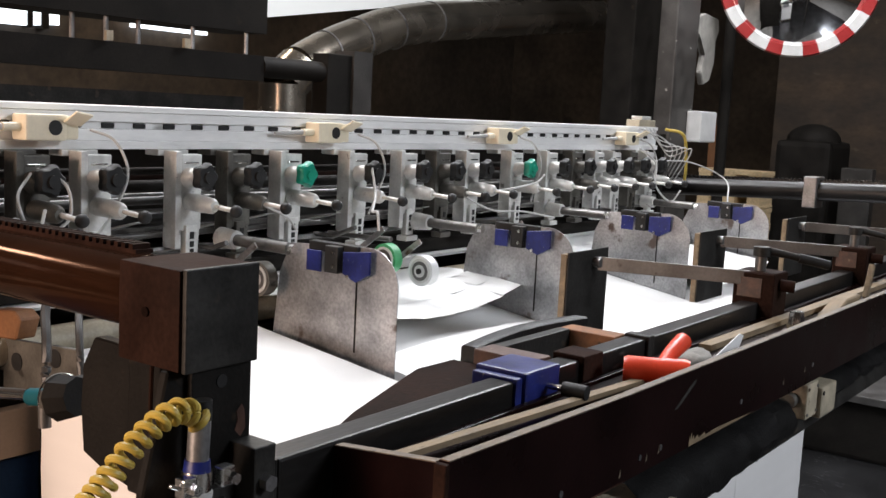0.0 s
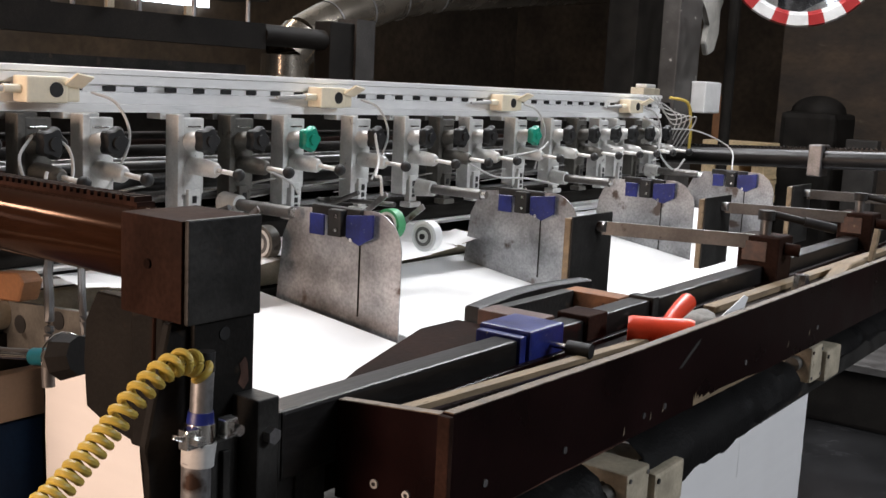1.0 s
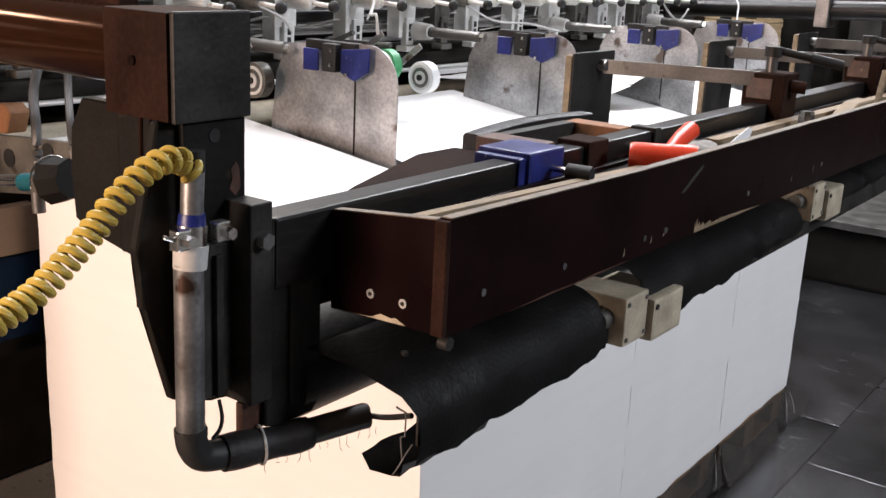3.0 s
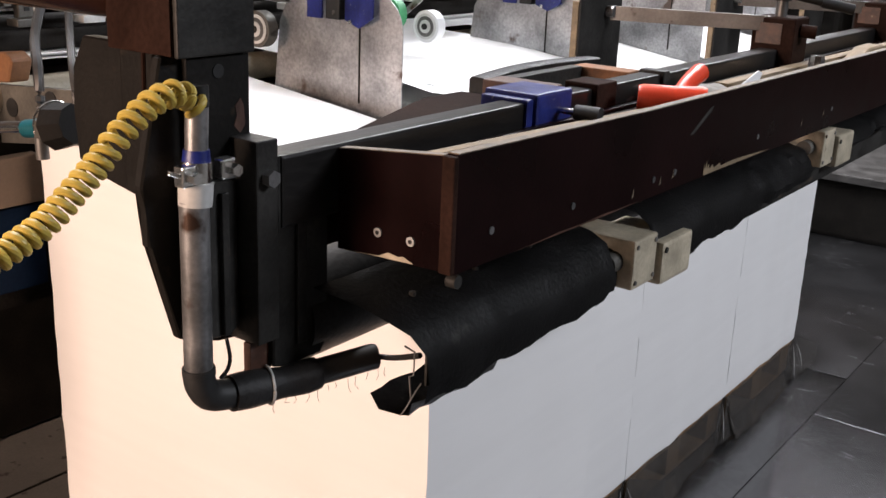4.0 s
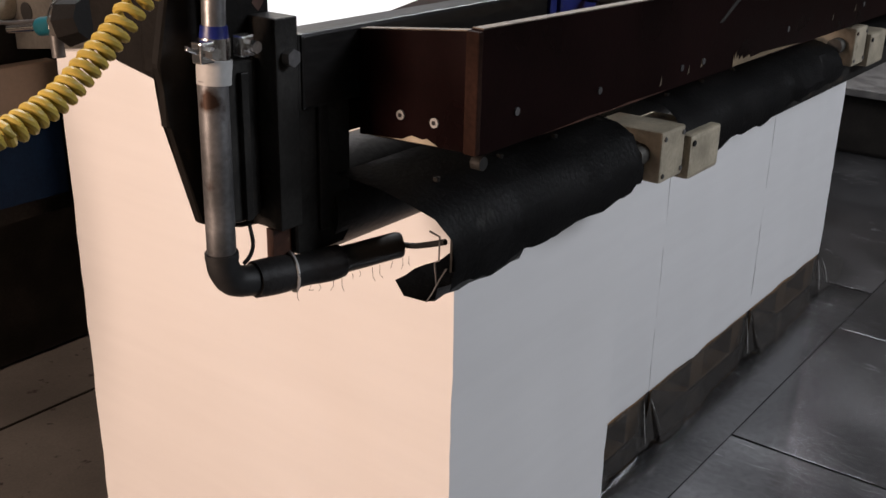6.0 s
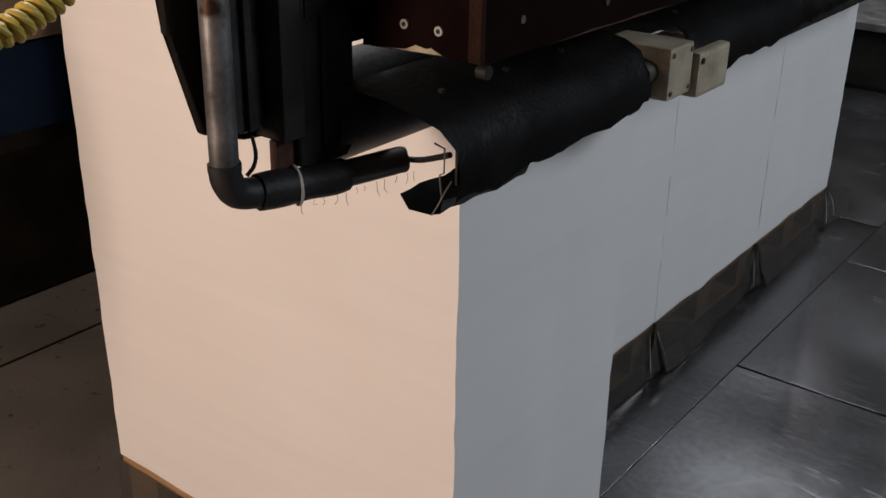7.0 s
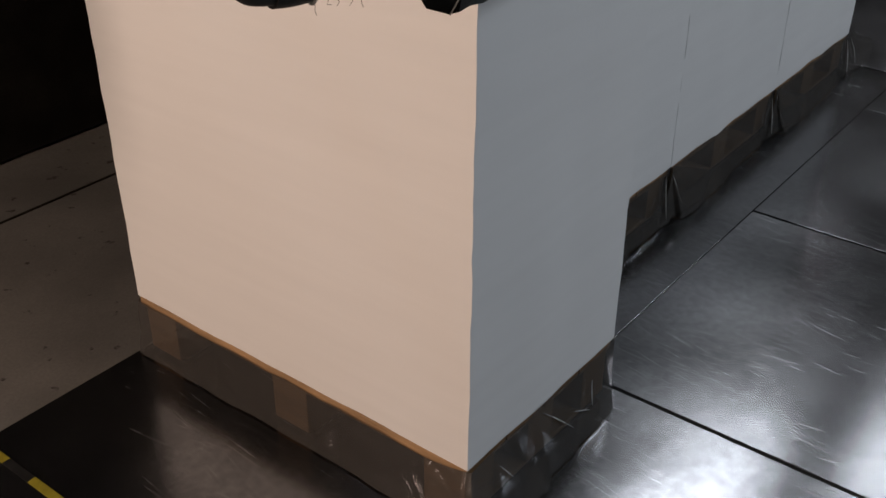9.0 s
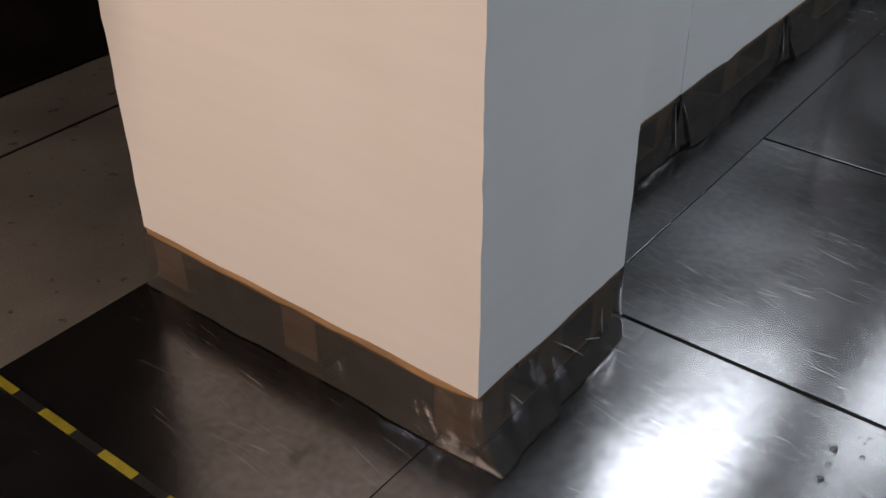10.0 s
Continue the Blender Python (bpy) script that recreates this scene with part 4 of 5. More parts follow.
part("side_plate", box(-1.0, 1.05, 1.15, -0.97, 1.93, 1.6), DARK_FRAME, frame_back)
for y, z, r, m in ((1.06, 1.49, 0.008, DARK_FRAME), (1.1, 1.455, 0.012, DARK_FRAME), (1.06, 1.44, 0.004, BARE_STEEL), (1.08, 1.385, 0.018, RAIL_STEEL), (1.16, 1.36, 0.03, GREY_STEEL), (1.2, 1.462, 0.022, BROWN_STEEL), (1.12, 1.42, 0.01, GREY_STEEL), (1.01, 1.36, 0.007, GREY_STEEL),
                   (1.05, 1.405, 0.005, BARE_STEEL), (1.03, 1.265, 0.02, DARK_FRAME), (1.1, 1.275, 0.03, DARK_FRAME), (0.99, 1.33, 0.006, BARE_STEEL)):
    part("roll", cyl((-0.96, y, z), (2.79, y, z), r, seg=20), m, frame_back, "", True)
for k in range(26):
    part("tape", obox((-0.3 + k * 0.12, 1.09, 1.345 + 0.01 * (k % 3)), (0.03, 0.24, 0.002), (-14, 0, 0)), CABLE_GREY, frame_back, "grey guide tape")
part("lower_bed", box(-0.96, 0.93, 0.8, 2.79, 1.4, 1.15), DARK_FRAME, frame_back)
part("nip_roll", cyl((-0.96, 0.945, 1.185), (2.79, 0.945, 1.185), 0.03, seg=20), BEIGE, frame_back, "dusty pale roller", True)

MODX = (-0.08, 0.048, 0.182, 0.408, 0.549, 0.71, 0.947, 1.153, 1.305, 1.447, 1.685, 1.895, 2.06, 2.215, 2.345, 2.48, 2.62)


def module(x, knob_mat, cast=ALU):
    m = thing("slitter_module", (x, 0.97, 1.3), "cast aluminium slitter module with knob and lever", "slitter module", "modules along the cutter beam")
    part("body", box(x - 0.02, 0.958, 1.372, x + 0.034, 0.982, 1.532, 0.003), cast, m)
    part("back_rib", box(x - 0.036, 0.956, 1.335, x - 0.0205, 0.996, 1.5385, 0.002), cast, m)
    part("top_hook", box(x - 0.05, 0.997, 1.527, x + 0.03, 1.04, 1.5395, 0.002), cast, m)
    part("pin", box(x - 0.014, 0.954, 1.512, x + 0.022, 0.958, 1.516, 0.001), CHROME, m)
    part("boss", sweep([(x - 0.003, 0.958, 1.482), (x - 0.002, 0.94, 1.486), (x, 0.93, 1.488), (x, 0.92, 1.488)], lambda f: 0.022 - 0.008 * f, 14), cast, m, "", True)
    kn = bmesh.new()
    ring = []
    for lay, sc in ((0.898, 0.82), (0.904, 1.0), (0.916, 1.0), (0.92, 0.8)):
        ring.append([kn.verts.new((x + math.cos(a) * 0.028 * sc * (1 + 0.12 * math.cos(5 * a)), lay, 1.488 + math.sin(a) * 0.028 * sc * (1 + 0.12 * math.cos(5 * a)))) for a in (2 * math.pi * k / 30 for k in range(30))])
    for a, b in zip(ring, ring[1:]):
        for k in range(30):
            kn.faces.new((a[k], a[(k + 1) % 30], b[(k + 1) % 30], b[k]))
    kn.faces.new(ring[0]), kn.faces.new(ring[-1][::-1])
    cyl((x, 0.892, 1.488), (x, 0.898, 1.488), 0.012, seg=14, bm=kn)
    knob = part("knob", kn, knob_mat, m, "green lobed knob" if knob_mat == GREEN_PLASTIC else "black lobed knob", True)
    part("cylinder", sweep([(x, 0.955, 1.433), (x, 0.915, 1.432), (x, 0.885, 1.43), (x, 0.876, 1.43)], lambda f: 0.0185 if f < 0.5 else (0.0165 if f < 0.9 else 0.011), 18), cast, m, "", True)
    part("lever", cyl((x + 0.002, 0.82, 1.426), (x + 0.002, 0.878, 1.43), 0.0052, seg=10), ALU, m, "", True)
    part("lever_ball", ball((x + 0.002, 0.815, 1.4255), 0.013), BLACK_PLASTIC, m, "", True)
    part("lower_slide", box(x - 0.012, 0.95, 1.315, x + 0.018, 0.968, 1.3845, 0.002), cast, m)
    for z0, z1 in ((1.327, 1.334), (1.338, 1.35), (1.355, 1.37)):
        part("slot", box(x - 0.002, 0.948, z0, x + 0.008, 0.95, z1), BLACK_PLASTIC, m)
    part("web_rib", prism([(0.958, 1.372), (0.982, 1.372), (0.97, 1.32), (0.962, 1.31)], "x", x + 0.019, x + 0.03, 0.001), cast, m)
    part("foot", box(x - 0.022, 0.94, 1.3, x + 0.026, 0.975, 1.3145, 0.003), cast, m)
    return m


m_black = module(MODX[0], BLACK_PLASTIC)
m_green = module(MODX[5], GREEN_PLASTIC)
m_worn = module(MODX[4], BLACK_PLASTIC, ALU_WORN)
for k, x in enumerate(MODX):
    if k in (0, 4, 5):
        continue
    copy_thing(m_green if k == 10 else m_worn if k in (1, 8, 12, 15) else m_black, pose(x, 0.97, 1.3))


def socket(x):
    s = thing("socket_box", (x, 0.97, 1.55), "cream plastic socket box with an open flap", "socket box", "socket boxes on the beam")
    part("housing", box(x - 0.05, 0.955, 1.558, x + 0.035, 1.0, 1.606, 0.004), CREAM, s)
    part("cover", box(x + 0.0355, 0.958, 1.56, x + 0.062, 0.999, 1.604, 0.004), CREAM, s)
    part("flap", obox((x + 0.045, 0.935, 1.6), (0.036, 0.04, 0.004), (-32, 10, 0), 0.001), CREAM, s)
    part("socket_hole", cyl((x + 0.01, 0.9535, 1.582), (x + 0.01, 0.955, 1.582), 0.014, seg=16), BLACK_PLASTIC, s)
    part("plug", cyl((x - 0.085, 0.975, 1.582), (x - 0.05, 0.975, 1.582), 0.008, seg=12), CREAM, s, "", True)
    part("cord", cyl((x - 0.16, 0.99, 1.578), (x - 0.085, 0.975, 1.582), 0.004, 0.006, seg=8), CABLE_GREY, s, "", True)
    return s


s1 = socket(0.08)
for x in (0.845, 1.62, 2.45):
    copy_thing(s1, pose(x, 0.97, 1.55))


def cable(pts, r=0.0028, m=None, label="thin grey cable hanging from the beam"):
    return single("cable", sweep(spline(pts, 10), r, 8), m or CABLE_GREY, pts[0], label, "cable", "cables on the cutter", smooth=True)


for x in (0.16, 0.93, 1.68, 2.5):
    cable([(x, 0.95, 1.58), (x + 0.035, 0.92, 1.56), (x + 0.05, 0.9, 1.5), (x + 0.02, 0.9, 1.43), (x - 0.03, 0.88, 1.39)])
cable([(0.93, 0.9, 1.5), (0.9, 0.86, 1.44), (0.82, 0.8, 1.41), (0.79, 0.76, 1.41), (0.785, 0.75, 1.37)], 0.0034, CABLE_GREY, "white air line bent down to the divider")
cable([(1.3, 0.88, 1.42), (1.4, 0.85, 1.38), (1.55, 0.84, 1.37), (1.66, 0.8, 1.35)])
cable([(2.65, 0.95, 1.5), (2.75, 0.85, 1.5), (2.85, 0.75, 1.44), (2.66, 0.66, 1.37)])


cable([(0.03, 0.94, 1.5), (-0.02, 0.9, 1.46), (0.0, 0.88, 1.4), (0.06, 0.87, 1.42), (0.07, 0.89, 1.48), (0.03, 0.92, 1.51)])
cable([(0.02, 0.88, 1.44), (0.0, 0.86, 1.4), (0.0, 0.84, 1.33)], 0.0034, CABLE_GREY, "white air line behind the corner post")
cable([(0.54, 0.88, 1.43), (0.6, 0.86, 1.4), (0.64, 0.87, 1.37)])
cable([(1.45, 0.88, 1.43), (1.55, 0.86, 1.44), (1.66, 0.87, 1.45), (1.72, 0.88, 1.47)])
cable([(2.44, 0.92, 1.55), (2.5, 0.88, 1.5), (2.47, 0.86, 1.42), (2.56, 0.84, 1.36), (2.6, 0.82, 1.4)], 0.0034, CABLE_GREY, "white air line looping at the beam end")
for k in range(5):
    cable([(2.55 + 0.03 * k, 0.98, 1.62), (2.62 + 0.03 * k, 0.94, 1.6 - 0.02 * k), (2.72, 0.92 - 0.02 * k, 1.55), (2.76 + 0.01 * k, 0.95, 1.48 - 0.02 * k)], 0.0024)
cable([(2.78, 0.98, 1.62), (2.84, 0.93, 1.6), (2.86, 0.92, 1.5), (2.86, 0.92, 1.42)], 0.006, YELLOW_HOSE, "yellow green earth cable at the beam end")
tb = thing("terminal_box", (2.68, 1.03, 1.626), "dusty pale terminal box on the beam end", "terminal box")
part("body", box(2.6, 1.005, 1.6265, 2.74, 1.06, 1.652, 0.003), BEIGE, tb)
part("lid", box(2.63, 1.01, 1.6525, 2.71, 1.055, 1.666, 0.003), ALU, tb)


def wheel(x, y, z, tyre, label):
    w = thing("hold_down_wheel", (x, y, z - 0.036), label, "wheel", "hold-down wheels")
    part("tyre", cyl((x - 0.013, y, z), (x + 0.013, y, z), 0.036, seg=28), tyre, w, "", True)
    part("rim", cyl((x - 0.0145, y, z), (x + 0.0145, y, z), 0.029, seg=24), ALU, w, "", True)
    part("web", cyl((x - 0.0155, y, z), (x + 0.0155, y, z), 0.023, seg=24), GREY_STEEL, w, "", True)
    part("bearing", cyl((x - 0.017, y, z), (x + 0.017, y, z), 0.015, seg=18), ALU, w, "", True)
    part("hub", cyl((x - 0.021, y, z), (x + 0.021, y, z), 0.007, seg=12), BLACK_STEEL, w, "", True)
    part("stem", sweep([(x - 0.02, y + 0.085, z + 0.066), (x - 0.02, 0.93, 1.335), (x - 0.02, 0.99, 1.335)], 0.006, 8), GREY_STEEL, w, "", True)
    part("arm", obox((x - 0.02, y + 0.045, z + 0.035), (0.004, 0.12, 0.014), (-38, 0, 0), 0.001), BARE_STEEL, w)
    return w


wheel(0.9, 0.704, 1.274, WHITE_PLASTIC, "white hold-down wheel on a steel arm")
wheel(0.85, 0.775, 1.298, GREEN_RUBBER, "green rubber wheel on a steel arm")
wheel(0.47, 0.8, 1.285, ALU_WORN, "grimy grey hold-down wheel on a steel arm")
wheel(1.5, 0.8, 1.275, BLACK_PLASTIC, "black rubber wheel on a steel arm")
wheel(2.2, 0.8, 1.275, BLACK_PLASTIC, "black rubber wheel on a steel arm")

# air fittings beside the near stack
grip = thing("side_guide", (-0.1, 0.85, 1.12), "perforated grey side guide with hoses and a valve", "side guide")
gp = bmesh.new()
prism([(0.705, 1.136), (0.708, 1.226), (1.05, 1.2), (1.05, 1.09)], "x", -0.03, -0.02, 0.001, gp)
part("plate", gp, ALU_WORN, grip)
for y, z in ((0.773, 1.2), (0.887, 1.174), (1.0, 1.15)):
    part("hole", cyl((-0.0315, y, z), (-0.03, y, z), 0.0165, seg=16), BLACK_PLASTIC, grip, "dark hole")
part("valve_body", cyl((-0.2, 0.578, 1.206), (-0.2, 0.54, 1.213), 0.013, seg=14), BLUE_GREEN, grip, "teal valve body", True)
part("valve_block", box(-0.214, 0.499, 1.2, -0.186, 0.5395, 1.226, 0.003), ALU_WORN, grip)
part("valve_nut", cyl((-0.2, 0.66, 1.193), (-0.2, 0.578, 1.206), 0.006, seg=10), CHROME, grip, "", True)
part("valve_stem", cyl((-0.2, 0.545, 1.205), (-0.2, 0.543, 1.168), 0.0095, seg=10), GREY_STEEL, grip, "", True)
part("valve_knob", cyl((-0.205, 0.4985, 1.222), (-0.2, 0.462, 1.23), 0.034, 0.028, seg=9), DEEP_BLACK, grip, "black faceted knob")
part("knob_rim", sweep([(-0.206 + 0.0345 * math.cos(a), 0.498 + 0.004 * math.sin(a), 1.222 + 0.0345 * math.sin(a)) for a in (0.5 + 0.35 * k for k in range(9))], 0.0012, 6), CHROME, grip)
part("mount", box(-0.19, 0.5, 1.222, -0.03, 0.56, 1.23, 0.001), BLACK_STEEL, grip)
part("hose", sweep(spline([(-0.2, 0.59, 1.212), (-0.2, 0.68, 1.2), (-0.2, 0.8, 1.2)], 8), 0.003, 8), DARK_HOSE, grip, "", True)
part("hose", sweep(spline([(-0.2, 0.54, 1.235), (-0.19, 0.555, 1.29), (-0.16, 0.6, 1.34), (-0.1, 0.64, 1.42)], 8), 0.007, 8), DARK_HOSE, grip, "", True)
part("hose", sweep(spline([(-0.1, 0.6, 1.2), (-0.09, 0.62, 1.27), (-0.05, 0.68, 1.32), (0.0, 0.75, 1.42)], 8), 0.006, 8), DARK_HOSE, grip, "", True)
part("orange_cap", prism([(0.845, 1.224), (0.83, 1.262), (0.85, 1.274), (0.93, 1.264), (0.95, 1.215)], "x", -0.06, -0.02, 0.003), ORANGE, grip, "brown-orange wedge")
part("bracket", box(-0.04, 0.93, 0.9, -0.01, 0.96, 1.15, 0.002), DARK_FRAME, grip)

# ---- far side and background ----
rack2 = thing("rack_tube", (3.2, 0.1, 1.4), "polished brown steel tube with a toothed rack on top", "machine tube", "rack tubes beside the stacks")
part("tube", cyl((3.05, -0.4, 1.455), (3.05, 1.1, 1.386), 0.036, seg=32), RAIL_STEEL, rack2, "", True)
part("rack_bar", moved(box(-0.01, 0, 0.033, 0.01, 1.5, 0.04), pose(3.05, -0.4, 1.455, -2.63)), RAIL_STEEL, rack2)
for k in range(90):
    part("tooth", moved(box(-0.01, k * 0.0165, 0.04, 0.01, k * 0.0165 + 0.009, 0.046), pose(3.05, -0.4, 1.455, -2.63)), RAIL_STEEL, rack2)
part("post", box(3.0, -0.5, 0, 3.1, -0.4, 1.5, 0.004), BLACK_STEEL, rack2)
part("clamp", box(3.0, 0.45, 1.352, 3.1, 0.5, 1.47, 0.004), BARE_STEEL, rack2, "paint-spotted grey clamp block")

girder = thing("girder", (0.5, 2.0, 0.0), "dark steel girder frame across the machine", "girder")
part("web", box(-2.0, 2.0, 1.72, 1.62, 2.06, 1.808), DARK_FRAME, girder)
part("lower_chord", box(-2.0, 2.1, 1.55, 1.62, 2.16, 1.662), BLACK_STEEL, girder)
part("end_tube", cyl((1.6205, 2.03, 1.771), (1.94, 2.03, 1.771), 0.038, seg=24), DARK_FRAME, girder, "", True)
part("end_block", box(1.941, 1.99, 0.0, 2.079, 2.07, 1.842, 0.004), DARK_FRAME, girder)
part("upper_beam", box(-2.0, 2.0, 1.885, 1.63, 2.2, 2.1), DARK_FRAME, girder)
part("post", box(2.08, 1.98, 0.0, 2.19, 2.08, 1.86), COLUMN_PAINT, girder, "grey painted post")
part("post", box(-1.9, 1.98, 0.0, -1.8, 1.999, 2.1), DARK_FRAME, girder)
for x in (0.86, 0.98, 1.1, 1.32, 1.56):
    part("hanger", cyl((x, 2.03, 1.809), (x, 2.03, 1.884), 0.008, seg=8), BARE_STEEL, girder, "", True)
for x in (0.95, 1.25):
    part("clip", box(x, 1.985, 1.809, x + 0.025, 1.998, 1.84, 0.002), BEIGE, girder, "pale clip")

duct = thing("ventilation_duct", (5, 4, 1.6), "shiny galvanised spiral ventilation duct with an elbow", "duct")
part("pipe", sweep(spline([(7.75, 4.0, 2.575), (6.6, 4.0, 2.45), (5.84, 4.0, 2.362), (5.2, 4.0, 2.285), (4.75, 4.0, 2.2), (4.4, 4.0, 2.09), (4.1, 4.0, 1.98), (3.86, 4.0, 1.87)], 10), 0.145, 28), GALV, duct, "", True)
part("strap", box(6.4, 3.98, 2.4, 6.43, 4.02, 5.5), DARK_FRAME, duct)
for q, (a, b) in enumerate((((4.76, 4.0, 2.2), (4.75, 4.0, 2.197)), ((4.41, 4.0, 2.093), (4.4, 4.0, 2.09)), ((4.11, 4.0, 1.983), (4.1, 4.0, 1.98)), ((5.205, 4.0, 2.286), (5.195, 4.0, 2.284)))):
    part("seam_ring", cyl(a, b, 0.15, seg=28), BARE_STEEL, duct, "", True)
part("drop", sweep(spline([(3.715, 4.0, 0.0), (3.715, 4.0, 1.6), (3.73, 4.0, 1.75), (3.86, 4.0, 1.87)], 8), 0.15, 28), GALV, duct, "", True)

mir = thing("convex_mirror", (6.5, 1.75, 2.2), "round convex traffic mirror with a red and white rim", "mirror")
mm = Matrix.Translation((5.8, 1.522, 2.6)) @ look((0, 0, 0), (1.0, 0.42, 0.05)).to_quaternion().to_matrix().to_4x4()
dome = bmesh.new()
rings = []
for k in range(9):
    f = k / 8
    rings.append([dome.verts.new((0.42 * f * math.cos(a), 0.42 * f * math.sin(a), 0.1 * (1 - f * f))) for a in (2 * math.pi * j / 40 for j in range(40))] if k else [dome.verts.new((0, 0, 0.1))])
for j in range(40):
    dome.faces.new((rings[0][0], rings[1][j], rings[1][(j + 1) % 40]))
for a, b in zip(rings[1:], rings[2:]):
    for j in range(40):
        dome.faces.new((a[j], b[j], b[(j + 1) % 40], a[(j + 1) % 40]))
part("glass", moved(dome, mm), MIRROR, mir, "convex mirror surface", True)
for j in range(26):
    seg = bmesh.new()
    vs = []
    start, span = j // 2 + 0.43 * (j % 2), 0.57 if j % 2 else 0.43
    for a in (2 * math.pi * (start + span * q) / 13 for q in (0, 0.5, 1)):
        vs.append([seg.verts.new((r * math.cos(a), r * math.sin(a), h)) for r, h in ((0.42, 0.0), (0.428, 0.03), (0.49, 0.03), (0.5, 0.0))])
    for a, b in zip(vs, vs[1:]):
        for q in range(3):
            seg.faces.new((a[q], b[q], b[q + 1], a[q + 1]))
    part("rim_piece", moved(seg, mm), RED_PAINT if j % 2 == 0 else RIM_WHITE, mir, "red reflector" if j % 2 == 0 else "white rim")

part("arm", cyl((5.87, 1.53, 2.6), (6.3, 2.15, 2.6), 0.025, seg=10), DARK_FRAME, mir, "", True)
part("pole", cyl((6.3, 2.15, 0), (6.3, 2.15, 3.2), 0.04, seg=12), DARK_FRAME, mir, "", True)
single("column", box(5.07, 2.001, 0, 5.4, 2.12, 5.5, 0.01), COLUMN_PAINT, (5.1, 2.15, 0), "chipped grey painted steel column", "column", kind="structure")
single("column", box(6.3, 2.9, 0, 6.75, 3.15, 5.5, 0.01), DARK_FRAME, (6.4, 3.3, 0), "dark steel column", "column", kind="structure")
single("switch_box", box(5.31, 1.9, 1.53, 5.56, 2.0005, 1.727, 0.01), RIM_WHITE, (5.2, 1.95, 1.55), "white switch box on the column", "switch box")
single("orange_cabinet", box(8.2, 2.88, 0, 8.25, 3.03, 1.65, 0.01), ORANGE, (7.3, 2.8, 0), "orange painted tall steel cabinet", "cabinet")
pl = thing("pallet_pile", (7.2, 2.5, 0), "pile of pale wooden pallets", "pallet")
for k in range(9):
    part("pallet_deck", box(7.0, 2.08, k * 0.145 + 0.105, 7.3, 2.6, k * 0.145 + 0.14, 0.004), RAW_WOOD, pl)
    part("pallet_deck", box(7.0, 2.08, k * 0.145 + 0.0, 7.3, 2.6, k * 0.145 + 0.018, 0.004), RAW_WOOD, pl)
    for q in range(3):
        part("block", box(7.004, 2.085 + q * 0.205, k * 0.145 + 0.0185, 7.29, 2.185 + q * 0.205, k * 0.145 + 0.1045), RAW_WOOD, pl)
single("window_panel", box(6.2, 8.7, 2.365, 7.2, 8.79, 2.6), WINDOW_GLOW, (6, 8.7, 2.47), "bright window strip high in the back wall", "window")
# The pale roof band gets its brightness from weak emission.
single("pale_band_panel", prism([(4.2, 2.21), (7.6, 2.745), (7.6, 5.5), (4.2, 5.5)], "y", 5.0, 5.05), glow("pale_glow_sheet", (0.8, 0.82, 0.8), 0.55), (6, 5, 2.5), "pale bright band under the roof, built as a glowing sheet", "panel")
win = thing("window_panel", (4.9, 8.7, 2.25), "bright high window of three panes in the back wall", "window")
for x0, x1, z0, z1 in ((4.4, 4.935, 2.265, 2.4), (4.99, 5.085, 2.28, 2.4), (5.165, 5.29, 2.3, 2.395)):
    part("pane", box(x0, 8.7, z0, x1, 8.79, z1), WINDOW_GLOW, win)
for x0, x1 in ((4.9355, 4.9895), (5.0855, 5.1645)):
    part("mullion", box(x0, 8.68, 2.25, x1, 8.79, 2.42), DARK_FRAME, win)
cl = thing("hanging_cloth", (5.45, 2.05, 2.3), "grey crumpled cloth hanging from a hook on the column", "cloth")
part("fold", prism([(5.46, 2.33), (5.56, 2.36), (5.78, 2.34), (5.8, 2.26), (5.74, 2.2), (5.76, 2.05), (5.7, 1.93), (5.6, 1.9), (5.55, 1.98), (5.6, 2.1), (5.52, 2.19), (5.46, 2.22)], "y", 2.03, 2.07, 0.008), CLOTH, cl)
part("hook", cyl((5.4005, 2.05, 2.33), (5.5, 2.05, 2.34), 0.012, seg=8), DARK_FRAME, cl, "", True)
pn = thing("machine_plinth", (5, 0, 0), "low dark scuffed machine plinth on the floor", "plinth")
part("body", box(4.4, -0.4, 0, 6.5, 1.0, 0.3, 0.02), DARK_FRAME, pn)
part("top_plate", box(4.36, -0.44, 0.3005, 6.5, 1.04, 0.34, 0.006), GREY_STEEL, pn, "scuffed grey top plate")

side = thing("side_cover", (-0.1, 1.1, 0.7), "dark blue machine cover with a pale board above", "machine cover")
part("body", box(-0.9, 0.9, 0.84, 0.022, 0.926, 0.994, 0.004), mat("navy_cover_paint", (0.005, 0.016, 0.042), 0.8, 0, 0.3, 8, 0.1, spec=0.1), side)
part("board", box(-0.9, 0.895, 0.998, 0.022, 0.925, 1.085, 0.003), mat("pale_board", (0.22, 0.165, 0.12), 0.65, 0, 0.12, 8, 0.15), side)
single("partition_wall", box(9.0, -3.0, 0, 9.15, 2.72, 3.2), mat("brown_plaster", (0.034, 0.022, 0.013), 0.8, 0, 0.55, 2.5, 0.3, (0.075, 0.056, 0.038), 0.16, 5, stretch=(1, 1, 2), fine=14), (9, 0, 0), "stained brown plaster partition wall", "wall", kind="structure")
dm = thing("dark_press", (8.2, 1.9, 0), "dark idle machine in front of the wall", "machine")
part("body", box(7.9, 1.84, 0, 8.5, 2.31, 1.55, 0.05), DARK_FRAME, dm)
part("hood", ball((8.2, 2.08, 1.55), 0.24, None, (0.9, 0.95, 0.6)), DARK_FRAME, dm, "", True)
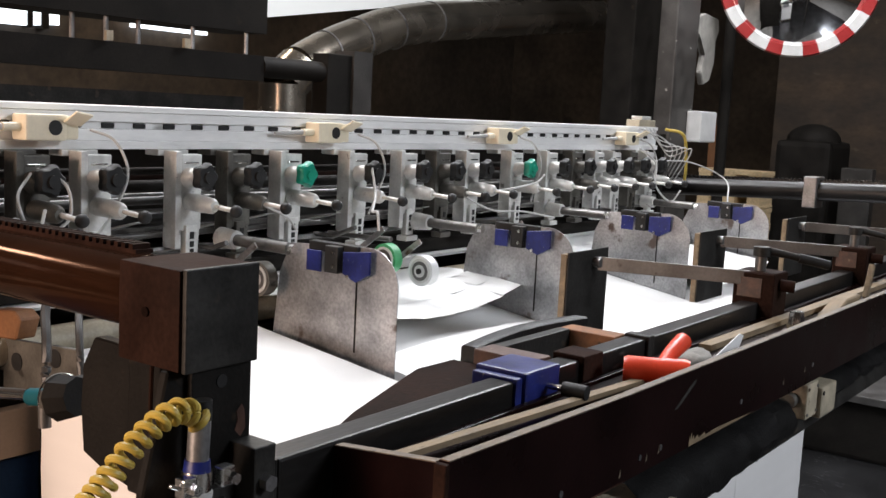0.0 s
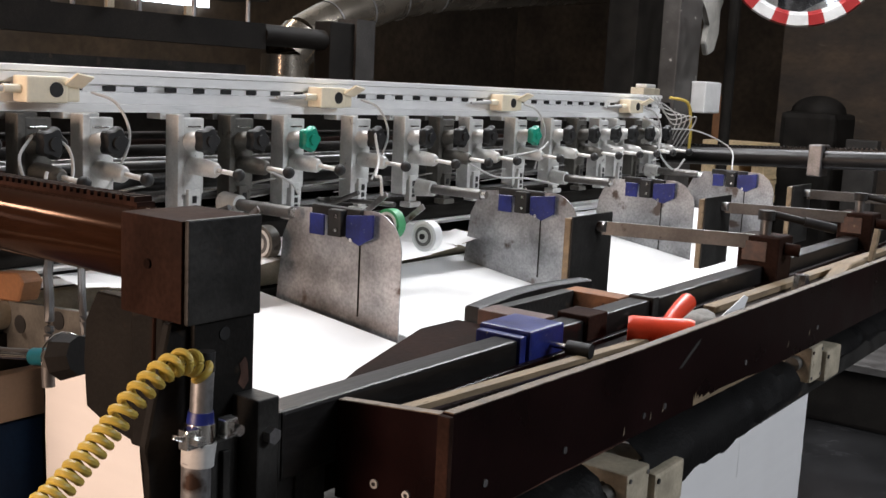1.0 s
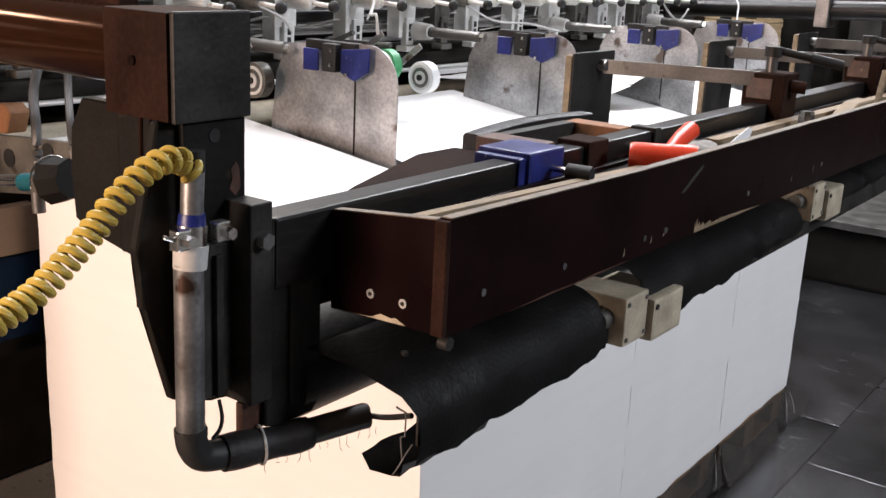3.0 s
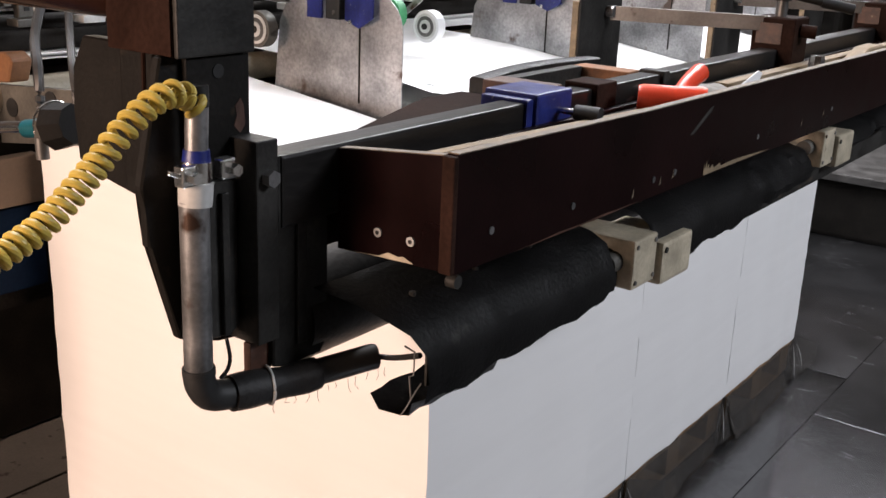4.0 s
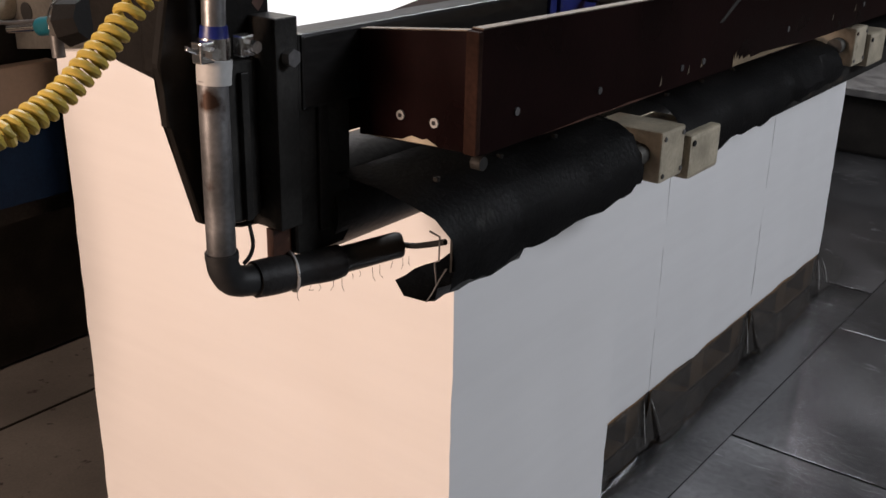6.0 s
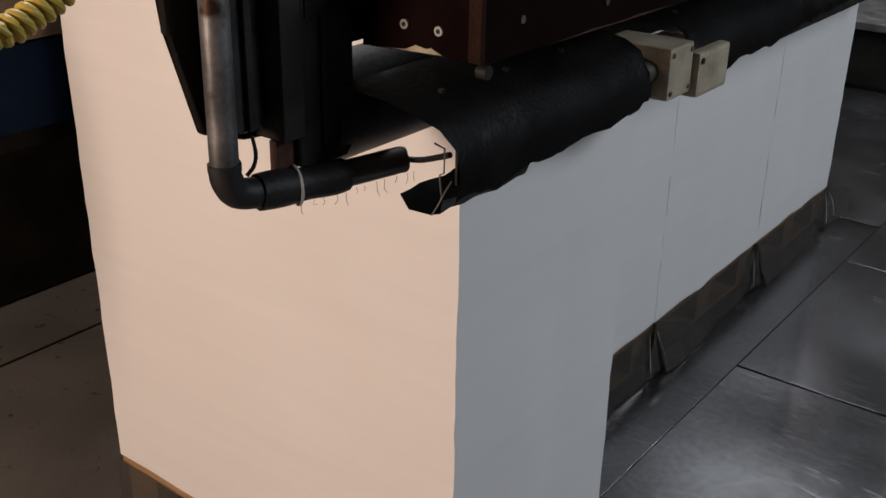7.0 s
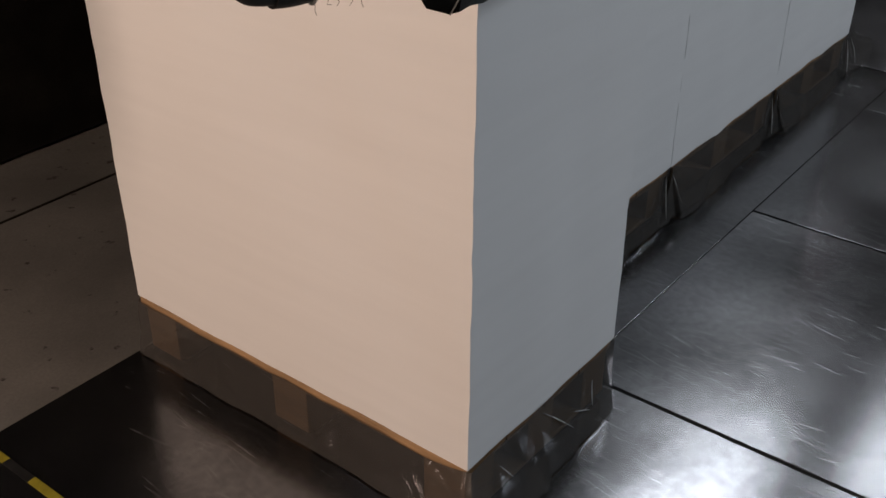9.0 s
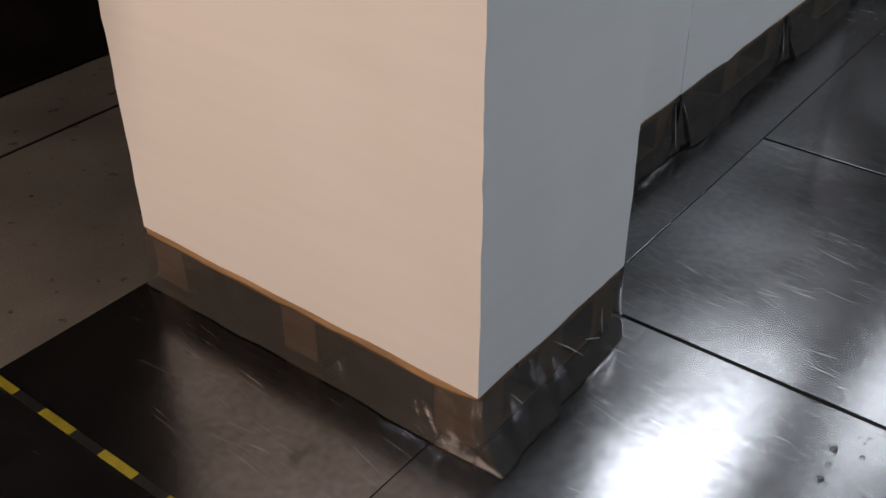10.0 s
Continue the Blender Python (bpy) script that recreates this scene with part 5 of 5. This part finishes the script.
part("panel", box(7.88, 1.49, 0.6, 8.0, 1.74, 1.35, 0.01), COLUMN_PAINT, dm, "grey side panel")


# ---- moving sheets ----
NIP = (0.94, 1.224)


def sheet_height(i, u, y, lead, lead_lift, curl, landed):
    """Height of a sheet in flight at depth y: from the nip down to its lead edge, with lifted corners, then flat on the pile."""
    z_lead = top_z(i, lead) + lead_lift
    if y >= NIP[0]:
        fly = NIP[1] + 0.012 * min(1.0, (y - NIP[0]) / 0.05)
    else:
        f = max(0.0, (y - lead) / (NIP[0] - lead))
        fly = z_lead + (NIP[1] - z_lead) * f + 0.35 * lead_lift * math.sin(math.pi * f) + curl * (2 * u - 1) ** 2 * (1 - f) ** 1.5
        fly = max(fly, top_z(i, y) + 0.0005)
    return fly + (top_z(i, y) - fly) * landed


def piece_pose(i, u, y, du, dy, width, x0, state, lift):
    lead, lead_lift, curl, landed = state

    def at(uu, yy):
        return Vector((x0 + uu * width, yy, sheet_height(i, uu, yy, lead, lead_lift, curl, landed) + lift))

    ax = (at(u + du, y) - at(u - du, y)).normalized()
    ay = (at(u, y + dy) - at(u, y - dy)).normalized()
    az = ax.cross(ay).normalized()
    ay = az.cross(ax)
    m = Matrix((ax, ay, az)).transposed().to_4x4()
    m.translation = at(u, y)
    return m


# seconds after release: lead edge's depth from the stop, its lift, corner curl, share landed
FLIGHT_NEAR = ((-0.26, 0.99, 0.03, 0.0, 0), (-0.1, 0.76, 0.06, 0.02, 0), (0.0, 0.58, 0.075, 0.045, 0), (0.12, 0.42, 0.042, 0.055, 0), (0.21, 0.16, 0.032, 0.03, 0), (0.3, 0.03, 0.012, 0.014, 0.2),
               (0.4, 0.004, 0.005, 0.008, 0.6), (0.55, 0.002, 0.0, 0.0, 1.0))
FLIGHT_FAR = ((-0.2, 0.72, 0.03, 0.0, 0), (0.0, 0.43, 0.04, 0.045, 0), (0.1, 0.27, 0.038, 0.05, 0), (0.2, 0.08, 0.03, 0.03, 0), (0.28, 0.012, 0.014, 0.016, 0.3), (0.42, 0.002, 0.0, 0.0, 1.0))


def motions():
    for i in range(4):
        x0, x1, y0, y1 = LANES[i]
        period = 0.785 if i == 0 else 0.555
        phase = (0.3, -0.05, 0.18, 0.4)[i]
        flight = FLIGHT_NEAR if i == 0 else FLIGHT_FAR
        width, depth = x1 - x0 - 0.02, y1 - y0 - 0.01
        meshes = {}
        for k in range(int(10.0 / period) + 2):
            t0 = phase - period + k * period
            lift = 0.001 + k * 0.0005
            fine = t0 < 6.0
            cols, rows_n = ((8, 11) if i == 0 else (6, 7)) if fine else (3, 4)
            pw, pd = width / cols, depth / rows_n
            sheet = thing("paper_sheet", (0, 0, 0), "white cut paper sheet sliding onto the stack", "paper sheet", "flying sheets")
            track = []
            for a, b in zip(flight, flight[1:]):
                n = max(1, round((b[0] - a[0]) / 0.05)) if fine else 1
                track += [tuple(p + (q - p) * m / n for p, q in zip(a, b)) for m in range(n)]
            track.append(flight[-1])
            early = [s for s in track if t0 + s[0] <= 0.0]
            late = [s for s in track if t0 + s[0] >= 10.0]
            steps = [(0.0, early[-1] if early else track[0])]
            steps += [(t0 + s[0], s) for s in track if 0.0 < t0 + s[0] < 10.0]
            steps.append((10.0, late[0] if late else track[-1]))
            for c in range(cols):
                for r in range(rows_n):
                    if cols not in meshes:
                        piece = part("strip", box(-pw / 2 - 0.004, -pd / 2 - 0.004, -0.00003, pw / 2 + 0.004, pd / 2 + 0.004, 0.00003), PAPER, sheet)
                        meshes[cols] = piece.data
                    else:
                        piece = new("strip", meshes[cols])
                        piece.parent = sheet
                    u, ahead = (c + 0.5) / cols, (r + 0.5) * pd
                    rows = []
                    for t, (_, lead, lead_lift, curl, landed) in steps:
                        state = (y0 + lead, lead_lift, curl, landed)
                        rows.append((t, piece_pose(i, u, y0 + lead + ahead, 0.4 / cols, 0.4 * pd, width, x0 + 0.01, state, lift + 0.0001 * (c % 2) + 0.0002 * (r % 2))))
                    walk(piece, rows)


motions()
